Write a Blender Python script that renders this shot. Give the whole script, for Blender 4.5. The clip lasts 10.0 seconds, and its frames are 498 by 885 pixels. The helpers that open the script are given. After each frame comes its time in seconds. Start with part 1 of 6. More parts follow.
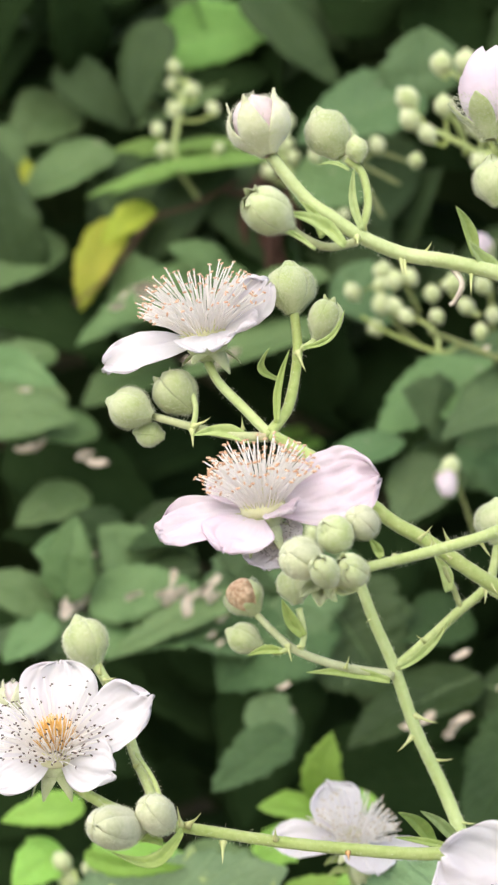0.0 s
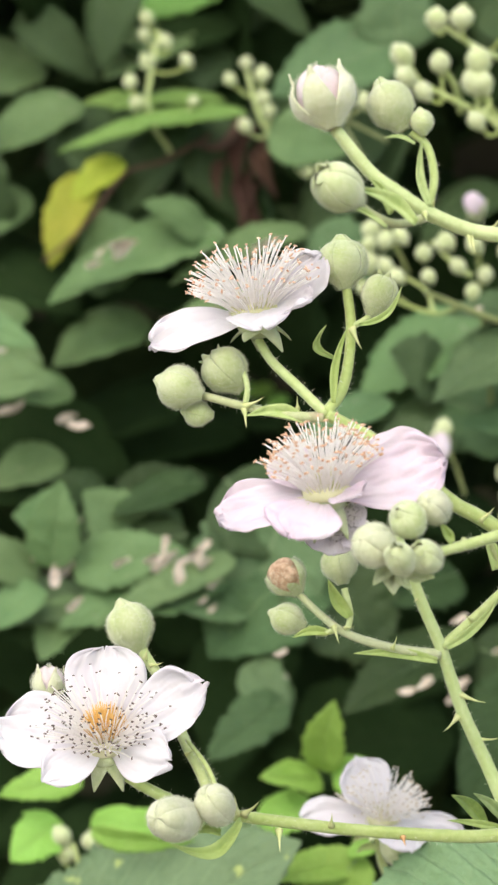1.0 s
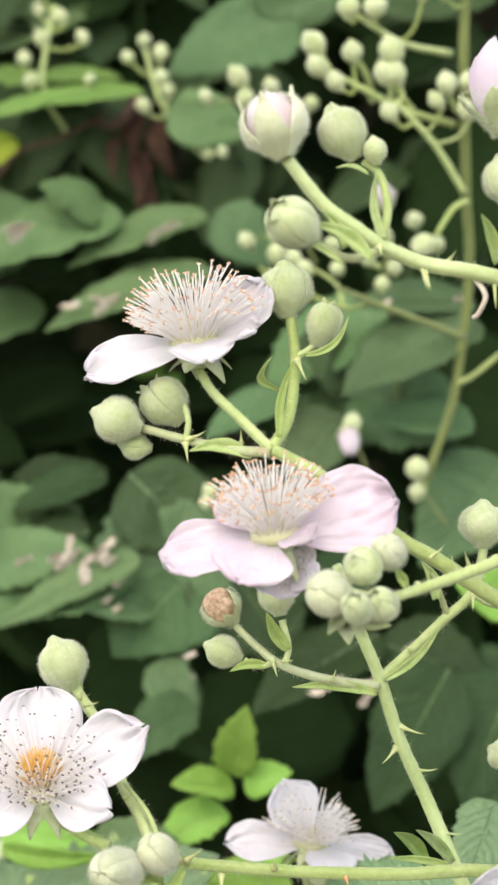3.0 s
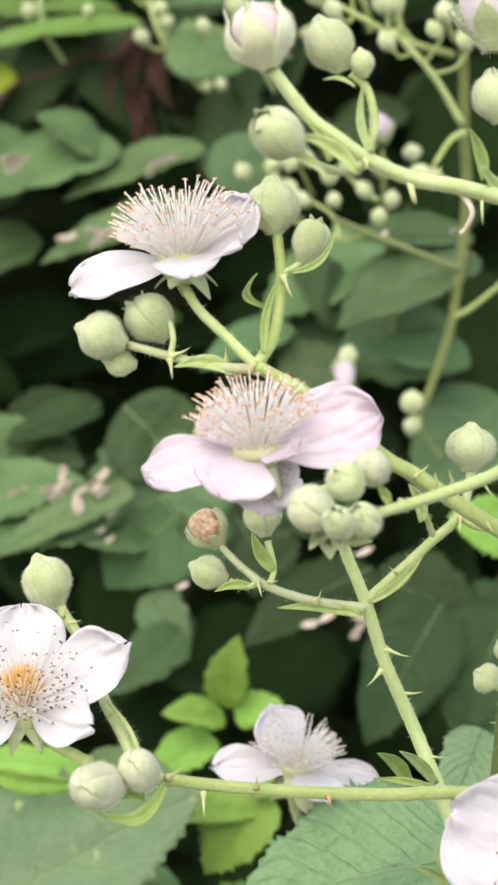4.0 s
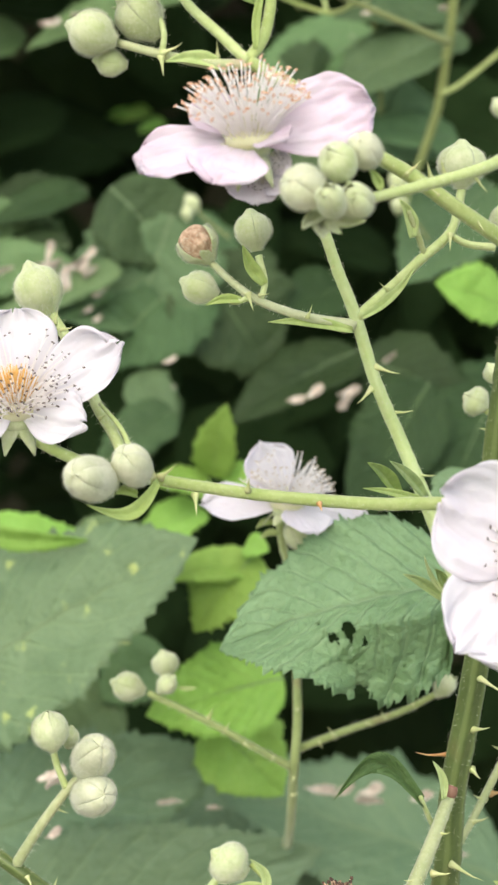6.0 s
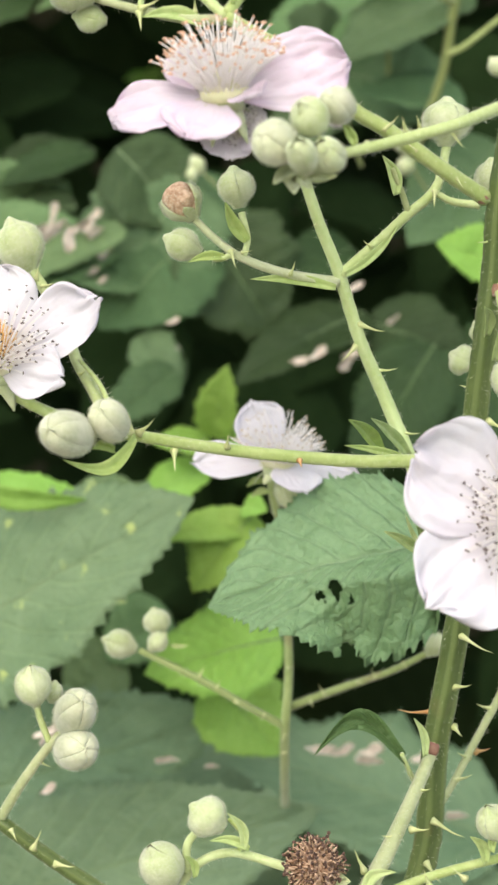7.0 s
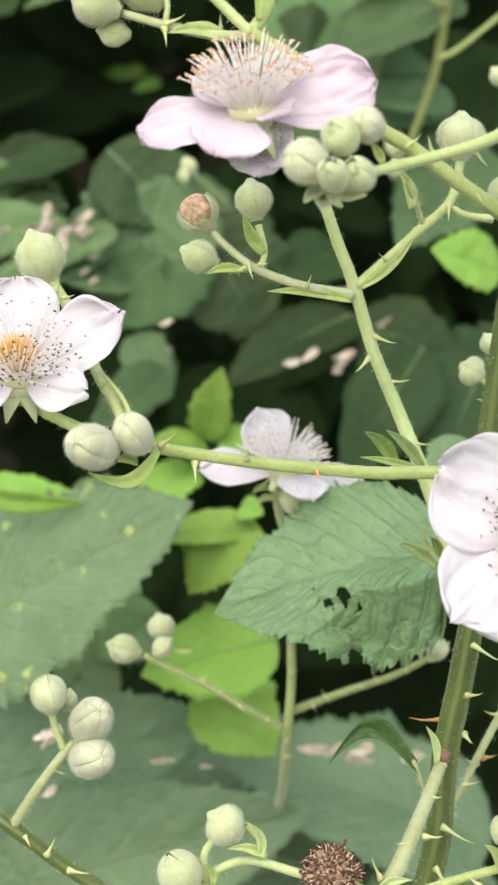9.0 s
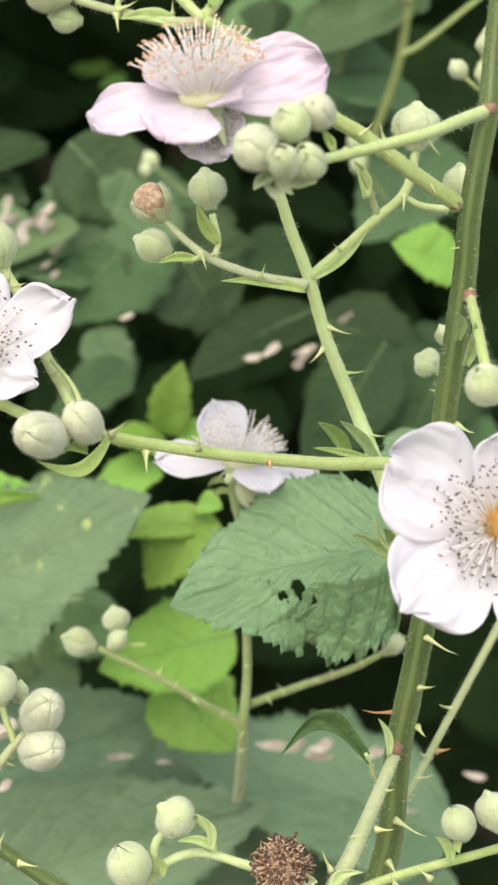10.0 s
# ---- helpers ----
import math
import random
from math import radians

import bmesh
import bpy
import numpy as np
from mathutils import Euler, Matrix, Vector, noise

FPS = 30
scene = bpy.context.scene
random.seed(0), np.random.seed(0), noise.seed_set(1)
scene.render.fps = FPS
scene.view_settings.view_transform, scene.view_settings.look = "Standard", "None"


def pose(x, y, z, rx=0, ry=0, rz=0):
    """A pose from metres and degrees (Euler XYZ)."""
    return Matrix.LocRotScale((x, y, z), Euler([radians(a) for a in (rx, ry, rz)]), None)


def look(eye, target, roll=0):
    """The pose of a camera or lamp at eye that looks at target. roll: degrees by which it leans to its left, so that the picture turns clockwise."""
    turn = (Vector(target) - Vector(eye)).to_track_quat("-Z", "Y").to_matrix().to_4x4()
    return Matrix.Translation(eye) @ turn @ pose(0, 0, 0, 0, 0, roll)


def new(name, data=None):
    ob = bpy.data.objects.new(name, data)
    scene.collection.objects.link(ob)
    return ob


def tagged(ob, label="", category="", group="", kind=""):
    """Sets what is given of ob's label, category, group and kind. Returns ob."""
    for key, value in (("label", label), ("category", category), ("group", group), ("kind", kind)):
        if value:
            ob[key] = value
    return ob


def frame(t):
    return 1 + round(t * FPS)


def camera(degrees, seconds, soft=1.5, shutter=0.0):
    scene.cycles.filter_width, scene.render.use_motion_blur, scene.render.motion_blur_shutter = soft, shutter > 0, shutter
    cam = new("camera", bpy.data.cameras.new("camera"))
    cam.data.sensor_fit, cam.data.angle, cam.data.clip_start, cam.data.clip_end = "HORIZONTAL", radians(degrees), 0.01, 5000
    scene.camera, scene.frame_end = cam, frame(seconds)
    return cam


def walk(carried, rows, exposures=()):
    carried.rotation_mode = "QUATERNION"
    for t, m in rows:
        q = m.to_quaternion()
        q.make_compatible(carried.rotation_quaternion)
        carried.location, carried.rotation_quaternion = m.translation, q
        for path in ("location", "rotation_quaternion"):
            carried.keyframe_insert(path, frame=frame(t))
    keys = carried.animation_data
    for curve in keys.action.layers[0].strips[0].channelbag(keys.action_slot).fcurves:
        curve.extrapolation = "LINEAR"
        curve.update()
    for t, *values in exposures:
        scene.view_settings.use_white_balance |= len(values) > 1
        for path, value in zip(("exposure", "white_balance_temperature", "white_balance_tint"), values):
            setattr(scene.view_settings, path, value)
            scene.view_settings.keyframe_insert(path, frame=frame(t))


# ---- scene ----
cam = camera(15.0, 10.0, soft=2.4)
# seconds, eye, target, roll
PATH = [
    (0, (0.03161, -0.27926, 1.26557), (-0.00607, 0.01750, 1.28821), -0.21),
    (0.5, (0.02000, -0.27758, 1.26885), (-0.01056, 0.02035, 1.28622), -0.41),
    (1, (0.00670, -0.27446, 1.27270), (-0.01398, 0.02457, 1.28522), -0.78),
    (1.5, (-0.00350, -0.26961, 1.28454), (-0.01417, 0.03013, 1.29084), -0.86),
    (2, (-0.01036, -0.26748, 1.29057), (-0.01265, 0.03250, 1.29321), -0.92),
    (2.5, (-0.01153, -0.26618, 1.29281), (-0.00923, 0.03381, 1.29434), -1.06),
    (2.7, (-0.00971, -0.26504, 1.29059), (-0.00663, 0.03493, 1.29279), -1.03),
    (3.8, (-0.00288, -0.26655, 1.28376), (-0.00307, 0.03344, 1.28200), -0.61),
    (4, (-0.00304, -0.26393, 1.28207), (-0.00202, 0.03602, 1.27693), -0.48),
    (4.5, (0.00310, -0.26101, 1.27421), (0.00233, 0.03880, 1.26370), -0.64),
    (5, (-0.00502, -0.26028, 1.26311), (-0.00136, 0.03939, 1.24953), -0.34),
    (5.5, (-0.00307, -0.26261, 1.25851), (-0.00024, 0.03677, 1.23951), -0.42),
    (5.7, (-0.00624, -0.26486, 1.25640), (-0.00140, 0.03442, 1.23629), -0.55),
    (7, (0.00470, -0.26656, 1.25204), (0.00152, 0.03227, 1.22575), -0.45),
    (7.5, (0.00492, -0.26686, 1.25369), (0.00156, 0.03184, 1.22594), -0.37),
    (8, (0.00223, -0.26704, 1.25504), (0.00083, 0.03163, 1.22678), -0.26),
    (8.5, (-0.00419, -0.26754, 1.25478), (-0.00131, 0.03112, 1.22655), -0.12),
    (9, (-0.00658, -0.26839, 1.25670), (-0.00077, 0.03014, 1.22760), -0.03),
    (9.5, (-0.00658, -0.26768, 1.25496), (0.00244, 0.03080, 1.22621), 0.23),
    (10, (-0.00300, -0.26715, 1.25446), (0.00666, 0.03134, 1.22600), 0.28),
]
walk(cam, [(t, look(eye, target, roll)) for t, eye, target, roll in PATH], exposures=[(0, 1.33, 7850, 11), (10, 1.33, 7850, 11)])
cam.data.dof.use_dof = True
cam.data.dof.focus_distance = 0.287
cam.data.dof.aperture_fstop = 42.0

# ---- light: bright overcast sky, soft sun high on the viewer's side ----
SUN_ELEVATION, SUN_TURN = radians(46), radians(195)
world = bpy.data.worlds.new("sky")
scene.world = world
world.use_nodes = True
wt = world.node_tree
sky = wt.nodes.new("ShaderNodeTexSky")
sky.sky_type, sky.sun_disc = "NISHITA", False
sky.sun_elevation, sky.sun_rotation = SUN_ELEVATION, SUN_TURN
wt.links.new(sky.outputs[0], wt.nodes["Background"].inputs[0])
wt.nodes["Background"].inputs[1].default_value = 0.15
sun = new("sun", bpy.data.lights.new("sun", "SUN"))
sun.data.energy, sun.data.angle, sun.data.color = 1.15, radians(100), (1.0, 0.96, 0.9)
sun.matrix_world = look((0, 0, 5), (5 * math.sin(SUN_TURN + math.pi) / math.tan(SUN_ELEVATION), 5 * math.cos(SUN_TURN + math.pi) / math.tan(SUN_ELEVATION), 0))


# ---- materials ----
class Nodes:
    """A short way to write node trees."""

    def __init__(self, name):
        self.mat = bpy.data.materials.new(name)
        self.mat.use_nodes = True
        self.tree = self.mat.node_tree
        self.tree.nodes.clear()

    def add(self, kind, **values):
        node = self.tree.nodes.new(kind)
        for key, value in values.items():
            self.feed(node.inputs[key], value)
        return node

    def feed(self, socket, value):
        if hasattr(value, "is_output"):
            self.tree.links.new(value, socket)
        else:
            socket.default_value = value

    def math(self, op, a, b=0.0, c=0.0):
        node = self.tree.nodes.new("ShaderNodeMath")
        node.operation = op
        for i, value in enumerate((a, b, c)):
            self.feed(node.inputs[i], value)
        return node.outputs[0]

    def noise(self, scale, detail=3.0, rough=0.55):
        node = self.tree.nodes.new("ShaderNodeTexNoise")
        pos = self.tree.nodes.new("ShaderNodeNewGeometry")
        self.tree.links.new(pos.outputs["Position"], node.inputs["Vector"])
        node.inputs["Scale"].default_value, node.inputs["Detail"].default_value = scale, detail
        node.inputs["Roughness"].default_value = rough
        return node.outputs["Fac"]

    def cells(self, scale):
        """Distance to the nearest edge of an irregular mesh of cells."""
        node = self.tree.nodes.new("ShaderNodeTexVoronoi")
        node.feature = "DISTANCE_TO_EDGE"
        pos = self.tree.nodes.new("ShaderNodeNewGeometry")
        self.tree.links.new(pos.outputs["Position"], node.inputs["Vector"])
        node.inputs["Scale"].default_value = scale
        return node.outputs["Distance"]

    def ramp(self, fac, *stops):
        node = self.tree.nodes.new("ShaderNodeValToRGB")
        self.feed(node.inputs[0], fac)
        ramp = node.color_ramp
        while len(ramp.elements) < len(stops):
            ramp.elements.new(0.5)
        for el, (place, col) in zip(ramp.elements, stops):
            el.position, el.color = place, (*col, 1)
        return node.outputs[0]

    def mix(self, fac, a, b, blend="MIX"):
        node = self.tree.nodes.new("ShaderNodeMix")
        node.data_type, node.blend_type = "RGBA", blend
        self.feed(node.inputs[0], fac)
        for i, value in ((6, a), (7, b)):
            self.feed(node.inputs[i], value if hasattr(value, "is_output") else (*value, 1))
        return node.outputs[2]

    def bump(self, height, strength, distance):
        node = self.tree.nodes.new("ShaderNodeBump")
        self.feed(node.inputs["Height"], height)
        node.inputs["Strength"].default_value, node.inputs["Distance"].default_value = strength, distance
        return node.outputs[0]

    def done(self, color, rough, normal=None, thin=0.0, thin_color=None, sheen=0.0, spec=0.4, metal=0.0):
        bsdf = self.add("ShaderNodeBsdfPrincipled")
        self.feed(bsdf.inputs["Base Color"], color if hasattr(color, "is_output") else (*color, 1))
        self.feed(bsdf.inputs["Roughness"], rough)
        bsdf.inputs["Specular IOR Level"].default_value = spec
        bsdf.inputs["Sheen Weight"].default_value = sheen
        bsdf.inputs["Sheen Roughness"].default_value = 0.5
        if normal:
            self.feed(bsdf.inputs["Normal"], normal)
        out, shade = self.add("ShaderNodeOutputMaterial"), bsdf.outputs[0]
        if thin:
            lit = self.add("ShaderNodeBsdfTranslucent")
            tint = thin_color or color
            self.feed(lit.inputs[0], tint if hasattr(tint, "is_output") else (*tint, 1))
            both = self.add("ShaderNodeMixShader")
            both.inputs[0].default_value = thin
            self.tree.links.new(shade, both.inputs[1])
            self.tree.links.new(lit.outputs[0], both.inputs[2])
            shade = both.outputs[0]
        self.tree.links.new(shade, out.inputs[0])
        return self.mat


def plant_skin(name, low, high, red=None, scale=900, sheen=0.3):
    """Stems and sepals: streaked green with pale down."""
    n = Nodes(name)
    fine, wide = n.noise(scale, 4), n.noise(130, 3)
    col = n.ramp(n.math("MULTIPLY_ADD", fine, 0.45, n.math("MULTIPLY", wide, 0.55)), (0.3, low), (0.7, high))
    if red:
        col = n.mix(n.ramp(n.noise(95, 2), (0.66, (0, 0, 0)), (0.8, (1, 1, 1))), col, red)
    info = n.add("ShaderNodeObjectInfo")
    hsv = n.add("ShaderNodeHueSaturation", Color=col)
    n.feed(hsv.inputs["Value"], n.math("MULTIPLY_ADD", info.outputs["Random"], 0.26, 0.96))
    n.feed(hsv.inputs["Saturation"], n.math("MULTIPLY_ADD", info.outputs["Random"], -0.25, 1.1))
    return n.done(hsv.outputs[0], 0.62, n.bump(fine, 0.35, 0.0004), thin=0.12, sheen=sheen)


def sepal_skin(name, green, wool, cover):
    """Sepals: green under patchy white wool, with fine fibres."""
    n = Nodes(name)
    fine, patch = n.noise(1700, 5, 0.7), n.noise(240, 2)
    grey = n.math("MULTIPLY_ADD", fine, 0.45, n.math("MULTIPLY", patch, 0.55))
    col = n.mix(n.ramp(grey, (0.3 - cover, (0, 0, 0)), (0.72 - cover, (1, 1, 1))), green, wool)
    info = n.add("ShaderNodeObjectInfo")
    hsv = n.add("ShaderNodeHueSaturation", Color=col)
    n.feed(hsv.inputs["Value"], n.math("MULTIPLY_ADD", info.outputs["Random"], 0.2, 0.88))
    return n.done(hsv.outputs[0], 0.8, n.bump(n.math("MULTIPLY_ADD", n.noise(2600, 3), 0.6, fine), 0.55, 0.00035), thin=0.08, sheen=0.5, spec=0.1)


def leaf_skin(name, low, high, vein, spots=None, amount=0.0, thin=0.25, gloss=0.42, spec=0.35):
    """Leaves: side veins and midrib from the blade's own coordinates, mottling, small blemishes."""
    n = Nodes(name)
    uv = n.add("ShaderNodeUVMap").outputs[0]
    sep = n.add("ShaderNodeSeparateXYZ", Vector=uv)
    u, v = sep.outputs[0], n.math("ABSOLUTE", sep.outputs[1])
    bent = n.math("MULTIPLY_ADD", n.noise(90, 2), 0.5, n.math("MULTIPLY", v, 2.6))
    slant = n.math("SUBTRACT", n.math("MULTIPLY", u, 9.0), bent)
    side = n.math("ABSOLUTE", n.math("SUBTRACT", n.math("FRACT", slant), 0.5))
    side = n.ramp(side, (0.0, (1, 1, 1)), (0.1, (0, 0, 0)))
    rib = n.ramp(v, (0.0, (1, 1, 1)), (0.045, (0, 0, 0)))
    lines = n.math("MAXIMUM", n.math("MULTIPLY", side, 0.6), rib)
    fine, wide = n.noise(700, 4), n.noise(60, 4)
    col = n.ramp(n.math("MULTIPLY_ADD", fine, 0.35, n.math("MULTIPLY", wide, 0.65)), (0.3, low), (0.72, high))
    info = n.add("ShaderNodeObjectInfo")
    hsv = n.add("ShaderNodeHueSaturation", Color=col)
    n.feed(hsv.inputs["Value"], n.math("MULTIPLY_ADD", info.outputs["Random"], 0.35, 0.82))
    n.feed(hsv.inputs["Hue"], n.math("MULTIPLY_ADD", info.outputs["Random"], 0.03, 0.485))
    net = n.ramp(n.cells(650), (0.0, (1, 1, 1)), (0.12, (0, 0, 0)))
    col = n.mix(n.math("MULTIPLY", net, 0.10), hsv.outputs[0], low)
    col = n.mix(n.math("MULTIPLY", lines, 0.45), col, vein)
    if spots:
        col = n.mix(n.ramp(n.noise(190, 3), (0.68 - amount, (0, 0, 0)), (0.74 - amount, (1, 1, 1))), col, spots)
    height = n.math("SUBTRACT", n.math("MULTIPLY_ADD", fine, 0.5, n.math("MULTIPLY", n.noise(320, 2), 1.2)), n.math("MULTIPLY_ADD", net, 0.12, n.math("MULTIPLY", lines, 0.55)))
    return n.done(col, n.math("MULTIPLY_ADD", wide, 0.25, gloss), n.bump(height, 0.75, 0.0011), thin=thin, spec=spec)


def petal_skin(name, base, blush, thin=0.4):
    """Thin petals: faint veins along the blade, a soft blush in patches."""
    n = Nodes(name)
    uv = n.add("ShaderNodeUVMap").outputs[0]
    sep = n.add("ShaderNodeSeparateXYZ", Vector=uv)
    streak = n.math("SINE", n.math("MULTIPLY_ADD", sep.outputs[1], 30.0, n.math("MULTIPLY", n.noise(240, 2), 7.0)))
    col = n.mix(n.ramp(n.noise(120, 3), (0.35, (0, 0, 0)), (0.72, (1, 1, 1))), base, blush)
    col = n.mix(n.math("MULTIPLY_ADD", streak, 0.04, 0.04), col, n.mix(0.5, blush, (0.78, 0.70, 0.76)))
    crease = n.math("ABSOLUTE", n.math("SUBTRACT", n.noise(330, 2), 0.5))
    height = n.math("MULTIPLY_ADD", crease, -3.0, n.math("MULTIPLY_ADD", streak, 0.3, n.noise(420, 3)))
    return n.done(col, 0.65, n.bump(height, 0.3, 0.0006), thin=thin, sheen=0.1, spec=0.15)


def cane_skin(name, low, high, rib, red):
    """A ridged cane: pale ribs and darker furrows along it, stained reddish in places."""
    n = Nodes(name)
    uv = n.add("ShaderNodeUVMap").outputs[0]
    sep = n.add("ShaderNodeSeparateXYZ", Vector=uv)
    around = n.math("MULTIPLY_ADD", sep.outputs[1], 31.4159, n.math("MULTIPLY", n.noise(60, 2), 2.4))
    wave = n.math("MULTIPLY_ADD", n.math("COSINE", around), 0.5, 0.5)
    fine = n.noise(900, 4)
    col = n.ramp(n.math("MULTIPLY_ADD", fine, 0.4, n.math("MULTIPLY", n.noise(130, 3), 0.6)), (0.3, low), (0.7, high))
    col = n.mix(n.ramp(wave, (0.45, (0, 0, 0)), (0.95, (0.75, 0.75, 0.75))), col, rib)
    col = n.mix(n.ramp(n.noise(70, 2), (0.62, (0, 0, 0)), (0.8, (0.8, 0.8, 0.8))), col, red)
    return n.done(col, 0.45, n.bump(fine, 0.35, 0.0004), sheen=0.15, spec=0.5)


def plain_skin(name, low, high, rough=0.6, scale=800, thin=0.0):
    n = Nodes(name)
    return n.done(n.ramp(n.noise(scale, 3), (0.3, low), (0.7, high)), rough, thin=thin)


stem_green = plant_skin("stem_green", (0.34, 0.45, 0.14), (0.54, 0.63, 0.29))
stem_pale = plant_skin("stem_pale", (0.48, 0.62, 0.25), (0.66, 0.76, 0.42), red=(0.46, 0.42, 0.18))
stem_brown = plant_skin("stem_brown", (0.32, 0.38, 0.17), (0.50, 0.54, 0.30), red=(0.40, 0.27, 0.20))
vein_green = plant_skin("vein_green", (0.10, 0.17, 0.07), (0.15, 0.23, 0.10))
stem_mid = plant_skin("stem_mid", (0.25, 0.33, 0.10), (0.40, 0.48, 0.17), red=(0.36, 0.26, 0.14))
# stem green darkened in its colour to stand for shade on far stems
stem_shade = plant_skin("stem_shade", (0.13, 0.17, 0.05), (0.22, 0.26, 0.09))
cane_green = cane_skin("cane_green", (0.05, 0.085, 0.016), (0.11, 0.16, 0.04), (0.15, 0.205, 0.065), (0.22, 0.14, 0.06))
sepal_green = sepal_skin("sepal_green", (0.40, 0.50, 0.20), (0.66, 0.70, 0.48), 0.0)
sepal_pale = sepal_skin("sepal_pale", (0.56, 0.62, 0.30), (0.80, 0.80, 0.66), 0.05)
sepal_wool = sepal_skin("sepal_wool", (0.40, 0.46, 0.24), (0.66, 0.67, 0.50), 0.04)
bract_green = plant_skin("bract_green", (0.25, 0.37, 0.10), (0.44, 0.54, 0.21))
thorn_pale = plain_skin("thorn_pale", (0.46, 0.54, 0.22), (0.60, 0.62, 0.32), 0.4)
thorn_red = plain_skin("thorn_red", (0.55, 0.28, 0.12), (0.62, 0.42, 0.2), 0.4)
node_red = plain_skin("node_red", (0.24, 0.10, 0.08), (0.32, 0.20, 0.12), 0.6)
petal_white = petal_skin("petal_white", (0.89, 0.88, 0.915), (0.89, 0.85, 0.905), 0.5)
petal_pink = petal_skin("petal_pink", (0.89, 0.84, 0.90), (0.89, 0.75, 0.85), 0.5)
petal_bud = petal_skin("petal_bud", (0.90, 0.85, 0.85), (0.88, 0.70, 0.74))
filament_skin = plain_skin("filament", (0.97, 0.95, 0.92), (0.98, 0.96, 0.96), 0.5, thin=0.6)
anther_pink = plain_skin("anther_pink", (0.66, 0.37, 0.25), (0.86, 0.63, 0.48))
anther_tan = plain_skin("anther_tan", (0.55, 0.29, 0.17), (0.80, 0.54, 0.37))
anther_dark = plain_skin("anther_dark", (0.05, 0.035, 0.03), (0.14, 0.09, 0.07))
anther_pale = plain_skin("anther_pale", (0.55, 0.45, 0.34), (0.7, 0.62, 0.5))
disc_pale = plain_skin("disc_pale", (0.74, 0.74, 0.42), (0.84, 0.82, 0.60), 0.5, 300, thin=0.2)
carpel_green = plain_skin("carpel_green", (0.55, 0.58, 0.22), (0.70, 0.68, 0.36), 0.5)
carpel_orange = plain_skin("carpel_orange", (0.72, 0.40, 0.10), (0.82, 0.56, 0.22), 0.5)
brown_dry = plain_skin("brown_dry", (0.34, 0.19, 0.11), (0.68, 0.50, 0.35), 0.8, 1200)
petal_dry = plain_skin("petal_dry", (0.48, 0.39, 0.31), (0.78, 0.71, 0.60), 0.7, 500, thin=0.2)
dark_dry = plain_skin("dark_dry", (0.05, 0.03, 0.025), (0.16, 0.09, 0.06), 0.8, 1500)
down_pale = plain_skin("down", (0.62, 0.66, 0.48), (0.78, 0.80, 0.66), 0.6, thin=0.4)
leaf_grey = leaf_skin("leaf_grey", (0.145, 0.255, 0.115), (0.235, 0.37, 0.18), (0.27, 0.39, 0.22), (0.42, 0.46, 0.30), -0.09, thin=0.15, gloss=0.34, spec=0.45)
leaf_fleck = leaf_skin("leaf_fleck", (0.125, 0.225, 0.105), (0.20, 0.315, 0.16), (0.27, 0.40, 0.20), (0.42, 0.52, 0.18), 0.04, thin=0.15, spec=0.38)
leaf_dull = leaf_skin("leaf_dull", (0.10, 0.185, 0.095), (0.18, 0.285, 0.15), (0.24, 0.35, 0.18), (0.34, 0.38, 0.25), -0.08, thin=0.1, gloss=0.36, spec=0.36)
leaf_mid = leaf_skin("leaf_mid", (0.08, 0.16, 0.05), (0.14, 0.24, 0.08), (0.24, 0.34, 0.14))
leaf_green = leaf_skin("leaf_green", (0.10, 0.195, 0.070), (0.175, 0.285, 0.12), (0.18, 0.28, 0.12), (0.45, 0.42, 0.33), -0.03, thin=0.2)
leaf_dark = leaf_skin("leaf_dark", (0.068, 0.135, 0.055), (0.12, 0.21, 0.09), (0.14, 0.22, 0.10), (0.40, 0.36, 0.29), -0.04, thin=0.15)
# leaf_dark at about half strength: the half shade is put into the colour
leaf_half_shade = leaf_skin("leaf_half_shade", (0.036, 0.078, 0.028), (0.068, 0.125, 0.048), (0.09, 0.15, 0.07), (0.34, 0.30, 0.24), -0.06, thin=0.12, spec=0.25)
# near-black leaf colour with almost no gloss, standing in for the thicket's shade
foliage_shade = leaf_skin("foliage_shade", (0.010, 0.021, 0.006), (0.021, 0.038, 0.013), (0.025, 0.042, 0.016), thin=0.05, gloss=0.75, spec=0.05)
# darker copy of leaf_dark, its deep shade painted in as base colour
leaf_deep_shade = leaf_skin("leaf_deep_shade", (0.02, 0.045, 0.015), (0.04, 0.075, 0.026), (0.07, 0.12, 0.05), thin=0.1, spec=0.2)
leaf_bright = leaf_skin("leaf_bright", (0.25, 0.50, 0.08), (0.38, 0.66, 0.16), (0.38, 0.60, 0.18), thin=0.35)
leaf_yellow = leaf_skin("leaf_yellow", (0.34, 0.50, 0.05), (0.60, 0.62, 0.10), (0.50, 0.54, 0.16), (0.55, 0.42, 0.12), -0.05, thin=0.35)
leaf_withered = leaf_skin("leaf_withered", (0.05, 0.028, 0.022), (0.14, 0.075, 0.055), (0.20, 0.12, 0.09), (0.30, 0.22, 0.17), -0.06, thin=0.1, gloss=0.7, spec=0.15)
leaf_fresh = leaf_skin("leaf_fresh", (0.16, 0.33, 0.075), (0.26, 0.47, 0.13), (0.28, 0.46, 0.16), (0.45, 0.46, 0.30), -0.05, thin=0.25)
bract_dark = plant_skin("bract_dark", (0.15, 0.26, 0.06), (0.32, 0.43, 0.14))

# ---- building helpers ----
ORIGIN = Vector((0, 0, 1.25))
rng = random.Random(7)


def at(p):
    """Millimetres from the middle of the bramble to metres."""
    return ORIGIN + Vector(p) * 0.001


